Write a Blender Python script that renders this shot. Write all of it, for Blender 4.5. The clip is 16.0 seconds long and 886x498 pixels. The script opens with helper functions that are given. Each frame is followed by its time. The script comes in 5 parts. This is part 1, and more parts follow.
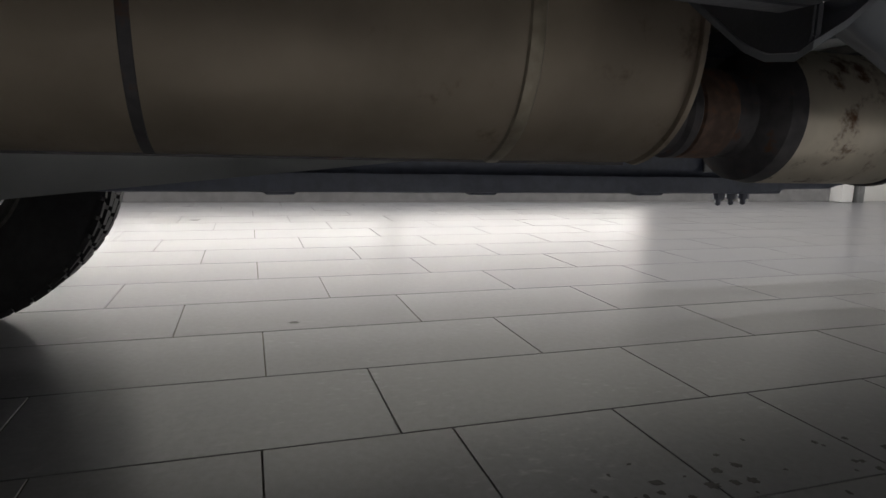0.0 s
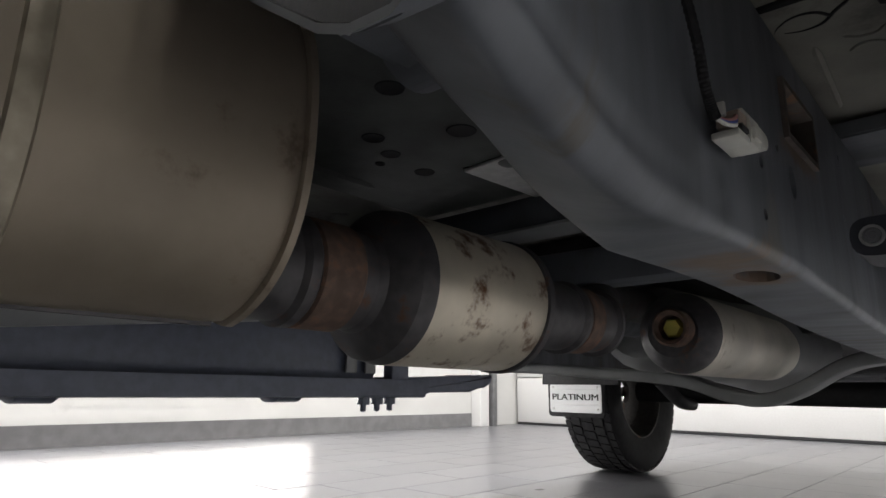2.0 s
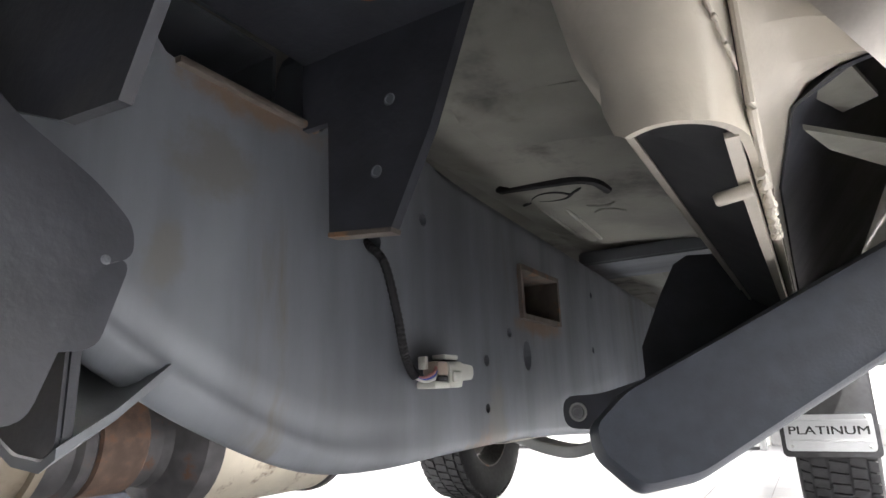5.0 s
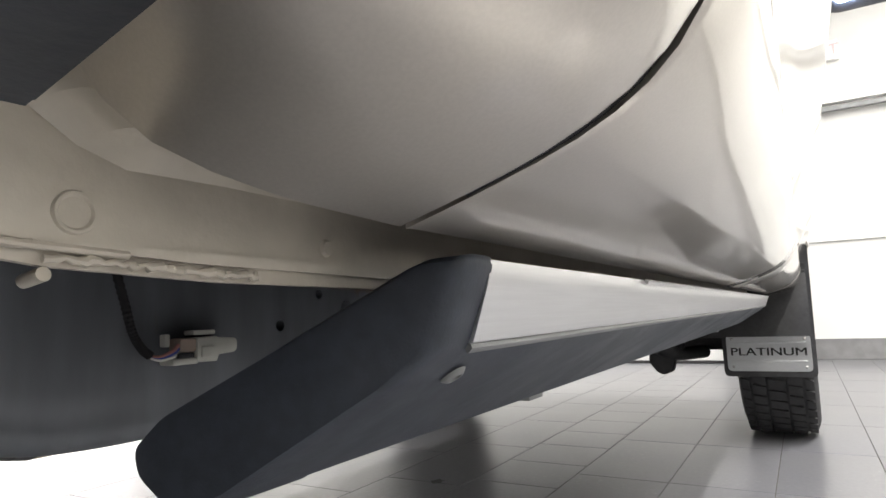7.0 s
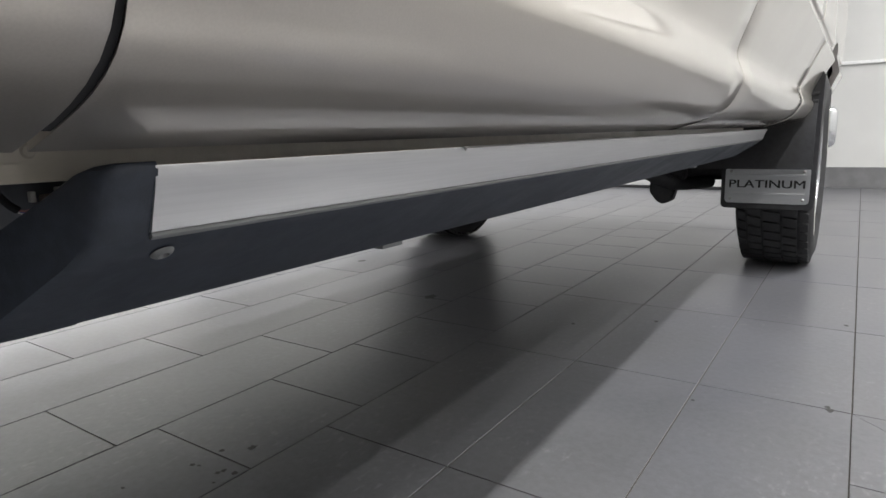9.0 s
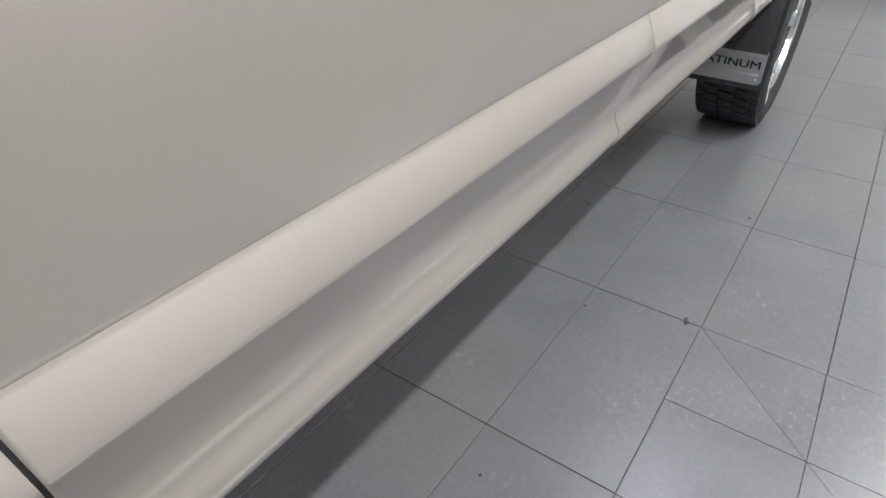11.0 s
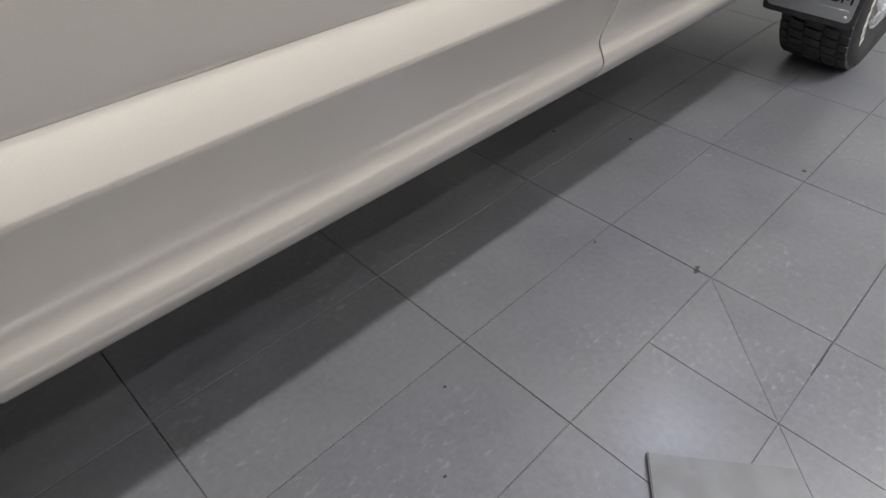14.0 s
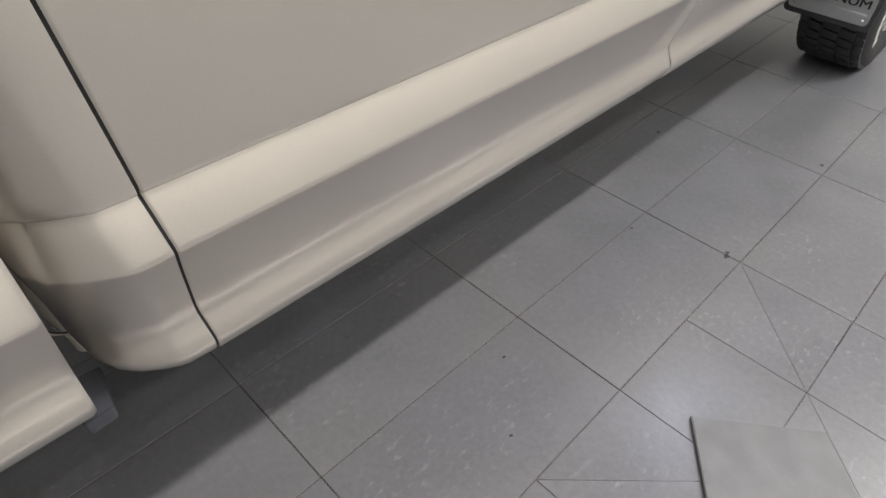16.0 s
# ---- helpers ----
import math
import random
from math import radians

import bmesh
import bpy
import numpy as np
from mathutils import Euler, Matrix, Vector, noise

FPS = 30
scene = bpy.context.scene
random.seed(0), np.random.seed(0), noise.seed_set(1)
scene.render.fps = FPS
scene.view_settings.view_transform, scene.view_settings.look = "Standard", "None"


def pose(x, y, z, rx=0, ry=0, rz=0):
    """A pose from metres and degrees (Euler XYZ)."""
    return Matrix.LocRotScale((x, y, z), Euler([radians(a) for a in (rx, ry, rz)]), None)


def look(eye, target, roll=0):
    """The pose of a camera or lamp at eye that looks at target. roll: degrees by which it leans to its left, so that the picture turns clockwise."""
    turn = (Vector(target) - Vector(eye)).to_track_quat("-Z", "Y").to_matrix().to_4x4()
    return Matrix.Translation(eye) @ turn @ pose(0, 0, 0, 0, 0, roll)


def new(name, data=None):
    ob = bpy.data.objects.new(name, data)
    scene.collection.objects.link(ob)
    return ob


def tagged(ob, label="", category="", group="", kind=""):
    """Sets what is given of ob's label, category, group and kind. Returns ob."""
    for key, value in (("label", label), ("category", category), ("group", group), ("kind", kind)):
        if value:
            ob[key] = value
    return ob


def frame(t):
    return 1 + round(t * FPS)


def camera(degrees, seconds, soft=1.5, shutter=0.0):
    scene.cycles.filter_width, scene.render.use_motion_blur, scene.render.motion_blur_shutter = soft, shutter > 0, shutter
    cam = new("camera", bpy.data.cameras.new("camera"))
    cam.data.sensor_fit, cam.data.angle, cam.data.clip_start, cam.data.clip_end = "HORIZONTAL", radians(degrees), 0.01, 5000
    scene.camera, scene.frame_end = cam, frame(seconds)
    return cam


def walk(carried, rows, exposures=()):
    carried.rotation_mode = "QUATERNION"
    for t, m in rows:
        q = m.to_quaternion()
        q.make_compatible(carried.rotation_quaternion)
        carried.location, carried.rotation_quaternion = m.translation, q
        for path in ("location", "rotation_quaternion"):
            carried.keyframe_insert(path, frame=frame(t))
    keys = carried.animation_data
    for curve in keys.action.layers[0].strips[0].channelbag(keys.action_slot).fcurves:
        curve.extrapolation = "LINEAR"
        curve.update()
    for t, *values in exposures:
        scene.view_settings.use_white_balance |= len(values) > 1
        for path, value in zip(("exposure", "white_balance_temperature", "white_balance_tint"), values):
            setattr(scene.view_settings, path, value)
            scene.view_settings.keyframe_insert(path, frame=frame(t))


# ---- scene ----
cam = camera(72.0, 16.0)
PATH = [
    (0, (0.831, -3.426, 0.475), (-1.046, -2.822, 0.141), 1.6),
    (0.5, (0.764, -3.396, 0.416), (-0.963, -2.394, 0.528), 1.7),
    (1, (0.716, -3.366, 0.413), (-0.847, -2.179, 0.797), 1.3),
    (1.5, (0.687, -3.318, 0.389), (-0.752, -2.002, 0.831), 1.0),
    (2, (0.691, -3.257, 0.416), (-0.633, -1.827, 0.866), 0.8),
    (2.5, (0.695, -3.211, 0.434), (-0.525, -1.692, 0.886), 0.8),
    (3, (0.695, -3.159, 0.477), (-0.435, -1.573, 0.93), 0.6),
    (3.2, (0.7, -3.16, 0.49), (-0.386, -1.546, 0.951), -0.9),
    (5.5, (0.846, -3.29, 0.55), (-0.125, -1.61, 1.035), -1.9),
    (6, (0.874, -3.261, 0.557), (-0.094, -1.576, 1.03), -2.0),
    (6.3, (0.897, -3.239, 0.564), (-0.078, -1.545, 0.985), -1.8),
    (6.5, (0.917, -3.225, 0.571), (-0.069, -1.524, 0.940), -2.2),
    (7, (0.965, -3.188, 0.579), (-0.037, -1.471, 0.795), -2.3),
    (7.5, (1.019, -3.154, 0.587), (-0.01, -1.443, 0.695), -2.4),
    (8, (1.028, -3.134, 0.552), (-0.031, -1.439, 0.489), -2.0),
    (10.5, (1.279, -3.143, 0.947), (0.209, -1.711, 0.05), -1.8),
    (11, (1.282, -3.101, 1.124), (0.347, -1.742, -0.007), 0.5),
    (11.5, (1.523, -3.002, 1.224), (0.555, -1.727, 0.024), -1.3),
    (12, (1.539, -2.997, 1.197), (0.578, -1.759, -0.045), -0.1),
    (12.5, (1.558, -2.998, 1.185), (0.568, -1.796, -0.07), -0.2),
    (13, (1.563, -2.998, 1.171), (0.552, -1.825, -0.095), -0.3),
    (13.5, (1.541, -3.003, 1.157), (0.528, -1.867, -0.14), 0.4),
    (14, (1.467, -2.979, 1.129), (0.412, -1.919, -0.199), 0.4),
    (14.5, (1.452, -3.011, 1.102), (0.358, -2.005, -0.236), 0.2),
    (15, (1.466, -3.034, 1.097), (0.382, -2.067, -0.281), -0.1),
    (15.5, (1.453, -3.09, 1.142), (0.403, -2.095, -0.238), 0.5),
    (16, (1.418, -3.173, 1.196), (0.404, -2.109, -0.16), 2.1),
]
EXPOSURES = [(0.0, -0.55, 6750, 10), (0.5, -0.6, 6600, 10), (1.0, -0.2, 6450, 11), (1.5, 0.2, 6450, 11), (2.2, 0.44, 6700, 10), (3.0, 0.79, 6550, 10), (5.5, 2.50, 6700, 10), (6.0, 1.97, 6850, 9), (6.5, 1.35, 6850, 9), (7.0, 0.85, 6750, 9), (7.5, 0.42, 6700, 9), (8.2, 0.08, 6550, 9), (10.3, 0.0, 6430, 10), (12.0, -0.08, 6430, 10), (14.0, -0.2, 6460, 10), (15.0, -0.13, 6560, 10), (16.0, -0.06, 6750, 10)]
WALL_W, STRIP_W = 11.0, 110.0
walk(cam, [(t, look(eye, target, roll)) for t, eye, target, roll in PATH], EXPOSURES)

# ---- world and lights ----
world = bpy.data.worlds.new("room_air")
world.use_nodes = True
world.node_tree.nodes["Background"].inputs[0].default_value = (0.9, 0.95, 1.0, 1)
world.node_tree.nodes["Background"].inputs[1].default_value = 0.02
scene.world = world

CEIL = 3.9


def area(name, place, size, watts, turn=(0, 0, 0), color=(1.0, 0.985, 0.965)):
    d = bpy.data.lights.new(name, "AREA")
    d.shape, d.size, d.size_y, d.energy, d.color = "RECTANGLE", size[0], size[1], watts, color
    ob = new(name, d)
    ob.matrix_world = pose(*place, *turn)
    return ob


# ---- materials ----
def node_mat(name, color, rough=0.5, metal=0.0, coat=0.0, spots=None, spot_scale=6.0, spot_amount=0.5, grain=0.08, grain_scale=60.0,
             bump=0.0, bump_scale=200.0, stretch=(1, 1, 1), rough_vary=0.08, emission=None, spec=0.5, island=0.0, coat_rough=0.06):
    m = bpy.data.materials.new(name)
    m.use_nodes = True
    nt = m.node_tree
    b = nt.nodes["Principled BSDF"]
    b.inputs["Base Color"].default_value = (*color, 1)
    b.inputs["Roughness"].default_value = rough
    b.inputs["Metallic"].default_value = metal
    b.inputs["Coat Weight"].default_value = coat
    b.inputs["Coat Roughness"].default_value = coat_rough
    b.inputs["Specular IOR Level"].default_value = spec
    if emission:
        b.inputs["Emission Color"].default_value = (*emission[:3], 1)
        b.inputs["Emission Strength"].default_value = emission[3]
        return m
    tc = nt.nodes.new("ShaderNodeTexCoord")
    mp = nt.nodes.new("ShaderNodeMapping")
    mp.inputs["Scale"].default_value = stretch
    nt.links.new(tc.outputs["Object"], mp.inputs["Vector"])
    n1 = nt.nodes.new("ShaderNodeTexNoise")
    n1.inputs["Scale"].default_value, n1.inputs["Detail"].default_value = grain_scale, 5
    n2 = nt.nodes.new("ShaderNodeTexNoise")
    n2.inputs["Scale"].default_value, n2.inputs["Detail"].default_value = spot_scale, 6
    n2.inputs["Roughness"].default_value = 0.65
    for n in (n1, n2):
        nt.links.new(mp.outputs["Vector"], n.inputs["Vector"])
    ramp = nt.nodes.new("ShaderNodeMapRange")
    ramp.interpolation_type = "SMOOTHSTEP"
    ramp.inputs[1].default_value, ramp.inputs[2].default_value = 0.3, 0.7
    ramp.inputs[3].default_value, ramp.inputs[4].default_value = 1 - grain, 1 + grain
    nt.links.new(n1.outputs["Fac"], ramp.inputs[0])
    mul = nt.nodes.new("ShaderNodeMix")
    mul.data_type, mul.blend_type = "RGBA", "MULTIPLY"
    mul.inputs[0].default_value = 1
    mul.inputs[6].default_value = (*color, 1)
    nt.links.new(ramp.outputs[0], mul.inputs[7])
    out = mul.outputs[2]
    if island:
        info = nt.nodes.new("ShaderNodeObjectInfo")
        r3 = nt.nodes.new("ShaderNodeMapRange")
        r3.interpolation_type = "SMOOTHSTEP"
        r3.inputs[3].default_value, r3.inputs[4].default_value = 1 - island, 1 + island
        nt.links.new(info.outputs["Random"], r3.inputs[0])
        m3 = nt.nodes.new("ShaderNodeMix")
        m3.data_type, m3.blend_type = "RGBA", "MULTIPLY"
        m3.inputs[0].default_value = 1
        nt.links.new(out, m3.inputs[6])
        nt.links.new(r3.outputs[0], m3.inputs[7])
        out = m3.outputs[2]
    if spots:
        r2 = nt.nodes.new("ShaderNodeMapRange")
        r2.interpolation_type = "SMOOTHSTEP"
        r2.inputs[1].default_value, r2.inputs[2].default_value = 0.72 - 0.3 * spot_amount, 0.86 - 0.3 * spot_amount
        nt.links.new(n2.outputs["Fac"], r2.inputs[0])
        mix = nt.nodes.new("ShaderNodeMix")
        mix.data_type = "RGBA"
        nt.links.new(r2.outputs[0], mix.inputs[0])
        nt.links.new(out, mix.inputs[6])
        mix.inputs[7].default_value = (*spots, 1)
        out = mix.outputs[2]
    nt.links.new(out, b.inputs["Base Color"])
    r4 = nt.nodes.new("ShaderNodeMapRange")
    r4.interpolation_type = "SMOOTHSTEP"
    r4.inputs[1].default_value, r4.inputs[2].default_value = 0.3, 0.7
    r4.inputs[3].default_value, r4.inputs[4].default_value = max(0.02, rough - rough_vary), min(1, rough + rough_vary)
    nt.links.new(n2.outputs["Fac"], r4.inputs[0])
    nt.links.new(r4.outputs[0], b.inputs["Roughness"])
    if bump:
        bp = nt.nodes.new("ShaderNodeBump")
        bp.inputs["Strength"].default_value, bp.inputs["Distance"].default_value = bump, 0.002
        n3 = nt.nodes.new("ShaderNodeTexNoise")
        n3.inputs["Scale"].default_value, n3.inputs["Detail"].default_value = bump_scale, 4
        nt.links.new(mp.outputs["Vector"], n3.inputs["Vector"])
        nt.links.new(n3.outputs["Fac"], bp.inputs["Height"])
        nt.links.new(bp.outputs["Normal"], b.inputs["Normal"])
    return m


def stained(base, name, blots):
    """A copy of a material with rusty or dusty blots: centre, reach and colour each."""
    m = base.copy()
    m.name = name
    nt = m.node_tree
    b = nt.nodes["Principled BSDF"]
    tc = nt.nodes.new("ShaderNodeTexCoord")
    nz = nt.nodes.new("ShaderNodeTexNoise")
    nz.inputs["Scale"].default_value, nz.inputs["Detail"].default_value, nz.inputs["Roughness"].default_value = 38, 6, 0.7
    nt.links.new(tc.outputs["Object"], nz.inputs["Vector"])
    out = b.inputs["Base Color"].links[0].from_socket
    for centre, reach, colour in blots:
        mp = nt.nodes.new("ShaderNodeMapping")
        mp.vector_type = "TEXTURE"
        mp.inputs["Location"].default_value, mp.inputs["Scale"].default_value = centre, reach
        nt.links.new(tc.outputs["Object"], mp.inputs["Vector"])
        ln = nt.nodes.new("ShaderNodeVectorMath")
        ln.operation = "LENGTH"
        nt.links.new(mp.outputs["Vector"], ln.inputs[0])
        sub = nt.nodes.new("ShaderNodeMath")
        sub.operation = "MULTIPLY_ADD"
        nt.links.new(nz.outputs["Fac"], sub.inputs[0])
        sub.inputs[1].default_value = -2.2
        nt.links.new(ln.outputs["Value"], sub.inputs[2])
        r = nt.nodes.new("ShaderNodeMapRange")
        r.interpolation_type = "SMOOTHSTEP"
        r.inputs[1].default_value, r.inputs[2].default_value, r.inputs[3].default_value, r.inputs[4].default_value = -0.75, 0.05, 0.85, 0.0
        nt.links.new(sub.outputs[0], r.inputs[0])
        mix = nt.nodes.new("ShaderNodeMix")
        mix.data_type = "RGBA"
        nt.links.new(r.outputs[0], mix.inputs[0])
        nt.links.new(out, mix.inputs[6])
        mix.inputs[7].default_value = (*colour, 1)
        out = mix.outputs[2]
    nt.links.new(out, b.inputs["Base Color"])
    return m


PAINT = node_mat("champagne_paint", (0.568, 0.530, 0.478), 0.32, 0.80, 0.9, grain=0.025, grain_scale=900, rough_vary=0.02, coat_rough=0.05)
PAINT_IN = node_mat("champagne_underside", (0.54, 0.495, 0.42), 0.38, 0.0, 0.2, rough_vary=0.06, spots=(0.30, 0.26, 0.21), spot_amount=0.25, grain=0.05, bump=0.15, bump_scale=300)
PAN = node_mat("dirty_floor_pan", (0.28, 0.275, 0.24), 0.6, spots=(0.11, 0.105, 0.098), spot_scale=5, spot_amount=0.6, grain=0.2, grain_scale=9, bump=0.2)
FRAME = node_mat("frame_coating", (0.143, 0.154, 0.172), 0.5, 0.0, spots=(0.128, 0.116, 0.094), spot_scale=5, spot_amount=0.5, grain=0.26, grain_scale=6, stretch=(1, 3.2, 0.55), bump=0.05, bump_scale=160)
BRACKET = node_mat("black_bracket", (0.041, 0.044, 0.054), 0.5, grain=0.2, grain_scale=30, spots=(0.07, 0.07, 0.07), spot_amount=0.3, bump=0.15)
BOARD = node_mat("board_plastic", (0.042, 0.049, 0.064), 0.48, grain=0.12, grain_scale=120, spots=(0.056, 0.059, 0.072), spot_amount=0.4, bump=0.12, bump_scale=900, spec=0.32)
ALU = node_mat("brushed_aluminium", (0.64, 0.64, 0.645), 0.30, 0.9, grain=0.03, grain_scale=30, stretch=(20, 0.5, 20), rough_vary=0.02)
STEEL = node_mat("exhaust_steel", (0.30, 0.255, 0.20), 0.52, 0.45, spots=(0.14, 0.10, 0.07), spot_scale=10, spot_amount=0.35, grain=0.15, grain_scale=8, rough_vary=0.1)
CATMAT = node_mat("heat_shield", (0.68, 0.62, 0.51), 0.45, 0.45, spots=(0.16, 0.075, 0.032), spot_scale=20, spot_amount=0.66, grain=0.12, grain_scale=12)
CATMAT2 = node_mat("clean_heat_shield", (0.70, 0.66, 0.58), 0.42, 0.45, spots=(0.30, 0.26, 0.20), spot_scale=9, spot_amount=0.4, grain=0.12, grain_scale=8)
PIPE = node_mat("dark_pipe", (0.088, 0.085, 0.090), 0.55, 0.4, spots=(0.14, 0.075, 0.05), spot_scale=30, spot_amount=0.5, grain=0.2)
RUST = node_mat("rusty_sleeve", (0.15, 0.10, 0.078), 0.75, 0.2, spots=(0.22, 0.12, 0.08), spot_scale=60, spot_amount=0.7, grain=0.3)
RUSTRIM = node_mat("rusty_edge", (0.12, 0.10, 0.085), 0.7, spots=(0.24, 0.13, 0.07), spot_scale=40, spot_amount=0.6, grain=0.2)
BOLTRUST = node_mat("orange_rust", (0.21, 0.085, 0.04), 0.8, spots=(0.12, 0.05, 0.03), spot_scale=80, spot_amount=0.5, grain=0.3)
# black plastic lifted to blue-grey: a veil of lens haze put into the colour
TANK = node_mat("hazed_tank_plastic", (0.140, 0.158, 0.212), 0.45, grain=0.1, spots=(0.115, 0.125, 0.160), spot_amount=0.4)
GREYMETAL = node_mat("grey_metal", (0.21, 0.215, 0.22), 0.45, 0.3, grain=0.15, grain_scale=12, spots=(0.1, 0.09, 0.08), spot_amount=0.3)
RUBBER = node_mat("tyre_rubber", (0.022, 0.022, 0.024), 0.75, grain=0.2, grain_scale=40, bump=0.2, spots=(0.05, 0.048, 0.045), spot_amount=0.35)
CHROME = node_mat("polished_wheel", (0.72, 0.73, 0.75), 0.18, 0.95, grain=0.02)
DARKRIM = node_mat("rim_barrel", (0.10, 0.095, 0.09), 0.5, 0.6, spots=(0.22, 0.11, 0.06), spot_amount=0.4, grain=0.2)
PLATE = node_mat("stainless_plate", (0.58, 0.59, 0.60), 0.40, 0.95, grain=0.04, grain_scale=60, stretch=(1, 1, 10), rough_vary=0.04)
LETTER = node_mat("black_letter", (0.012, 0.012, 0.012), 0.4)
WHITEPLASTIC = node_mat("white_plastic", (0.55, 0.55, 0.50), 0.5, grain=0.06)
YELLOW = node_mat("yellow_bushing", (0.55, 0.46, 0.10), 0.6, spots=(0.35, 0.25, 0.06), spot_amount=0.4)
ZINC = node_mat("zinc_washer", (0.42, 0.42, 0.41), 0.5, 0.5, grain=0.12, grain_scale=60)
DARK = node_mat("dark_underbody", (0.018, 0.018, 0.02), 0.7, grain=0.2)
GLASS = node_mat("tinted_glass", (0.015, 0.017, 0.018), 0.05, spec=0.6, rough_vary=0.01)
# near-black blue that stands in for shade inside the rocker
CAVITY_SHADE = node_mat("cavity_shade", (0.045, 0.048, 0.060), 0.55, grain=0.15)
WALLW = node_mat("white_wall_paint", (0.62, 0.62, 0.61), 0.55, grain=0.03, grain_scale=3, bump=0.08, bump_scale=60, spots=(0.57, 0.57, 0.56), spot_scale=1.5, spot_amount=0.3)
# grey that stands in for a dim rear of the room
GREYWALL = node_mat("darkened_rear_wall", (0.34, 0.34, 0.34), 0.6, grain=0.05, grain_scale=3, spots=(0.28, 0.28, 0.28), spot_scale=1.5, spot_amount=0.3)
BASEB = node_mat("baseboard_tile", (0.17, 0.17, 0.175), 0.4, grain=0.12, grain_scale=10)
DOORW = node_mat("white_panel_door", (0.66, 0.66, 0.66), 0.4, grain=0.02)
GROUT = node_mat("grout", (0.095, 0.086, 0.075), 0.8, grain=0.25, grain_scale=50)


def tile_material():
    """Glazed grey tile: soft clouds, faint pale scuffs, each tile a shade of its own."""
    m = bpy.data.materials.new("grey_floor_tile")
    m.use_nodes = True
    nt = m.node_tree
    b = nt.nodes["Principled BSDF"]
    b.inputs["Specular IOR Level"].default_value = 0.85
    geo = nt.nodes.new("ShaderNodeNewGeometry")

    def noise(scale, detail, stretch=(1, 1, 1), rough=0.55):
        mp = nt.nodes.new("ShaderNodeMapping")
        mp.inputs["Scale"].default_value = stretch
        mp.inputs["Location"].default_value = (3.1 + 0.017 * scale, 7.7, 0.413 + 0.0031 * scale)
        nt.links.new(geo.outputs["Position"], mp.inputs["Vector"])
        n = nt.nodes.new("ShaderNodeTexNoise")
        n.inputs["Scale"].default_value, n.inputs["Detail"].default_value, n.inputs["Roughness"].default_value = scale, detail, rough
        nt.links.new(mp.outputs["Vector"], n.inputs["Vector"])
        return n.outputs["Fac"]

    def ranged(src, a, b_, c, d):
        r = nt.nodes.new("ShaderNodeMapRange")
        r.interpolation_type = "SMOOTHSTEP"
        for k, v in zip((1, 2, 3, 4), (a, b_, c, d)):
            r.inputs[k].default_value = v
        nt.links.new(src, r.inputs[0])
        return r.outputs[0]

    def math_node(op, p, q):
        n = nt.nodes.new("ShaderNodeMath")
        n.operation = op
        for k, v in enumerate((p, q)):
            if isinstance(v, float):
                n.inputs[k].default_value = v
            else:
                nt.links.new(v, n.inputs[k])
        return n.outputs[0]

    def mixed(fac, p, q):
        n = nt.nodes.new("ShaderNodeMix")
        n.data_type = "RGBA"
        nt.links.new(fac, n.inputs[0])
        for k, v in ((6, p), (7, q)):
            if isinstance(v, tuple):
                n.inputs[k].default_value = (*v, 1)
            else:
                nt.links.new(v, n.inputs[k])
        return n.outputs[2]

    clouds = noise(4.5, 3)
    col = mixed(ranged(clouds, 0.15, 0.85, 0, 1), (0.078, 0.079, 0.090), (0.128, 0.129, 0.145))
    col = mixed(ranged(noise(1.7, 3), 0.25, 0.75, 0, 0.6), col, (0.138, 0.134, 0.132))
    col = mixed(ranged(noise(60, 5, (1, 1, 1), 0.7), 0.2, 0.8, 0, 0.46), col, (0.190, 0.192, 0.208))
    scuff = math_node("MULTIPLY", ranged(noise(70, 2, (1, 0.5, 1)), 0.54, 0.80, 0, 1.0), ranged(noise(3.2, 3), 0.44, 0.68, 0, 0.5))
    col = mixed(scuff, col, (0.30, 0.30, 0.31))
    info = nt.nodes.new("ShaderNodeObjectInfo")
    hue = math_node("FRACT", math_node("MULTIPLY", info.outputs["Random"], 7.31), 0.0)
    tint = nt.nodes.new("ShaderNodeMix")
    tint.data_type, tint.blend_type = "RGBA", "MULTIPLY"
    tint.inputs[0].default_value = 1
    nt.links.new(col, tint.inputs[6])
    nt.links.new(mixed(hue, (0.99, 0.995, 1.012), (1.005, 1.005, 0.995)), tint.inputs[7])
    col = tint.outputs[2]
    shade = nt.nodes.new("ShaderNodeMix")
    shade.data_type, shade.blend_type = "RGBA", "MULTIPLY"
    shade.inputs[0].default_value = 1
    nt.links.new(col, shade.inputs[6])
    nt.links.new(ranged(info.outputs["Random"], 0, 1, 0.955, 1.045), shade.inputs[7])
    nt.links.new(shade.outputs[2], b.inputs["Base Color"])
    nt.links.new(math_node("ADD", ranged(clouds, 0.1, 0.9, 0.285, 0.335), math_node("MULTIPLY", scuff, 0.08)), b.inputs["Roughness"])
    return m


TILE = tile_material()
GREASE = node_mat("dark_grease", (0.03, 0.028, 0.026), 0.45, grain=0.3)
TUBE = node_mat("led_tube", (1, 1, 1), emission=(1.0, 0.99, 0.96, 6.0))
FIXTURE = node_mat("lamp_housing", (0.8, 0.8, 0.8), 0.4)
COURTESY = node_mat("courtesy_lens", (1, 1, 1), emission=(0.72, 0.78, 1.0, 1150.0))
EXITRED = node_mat("exit_letters", (0.6, 0.02, 0.02), emission=(1.0, 0.12, 0.12, 3.0))


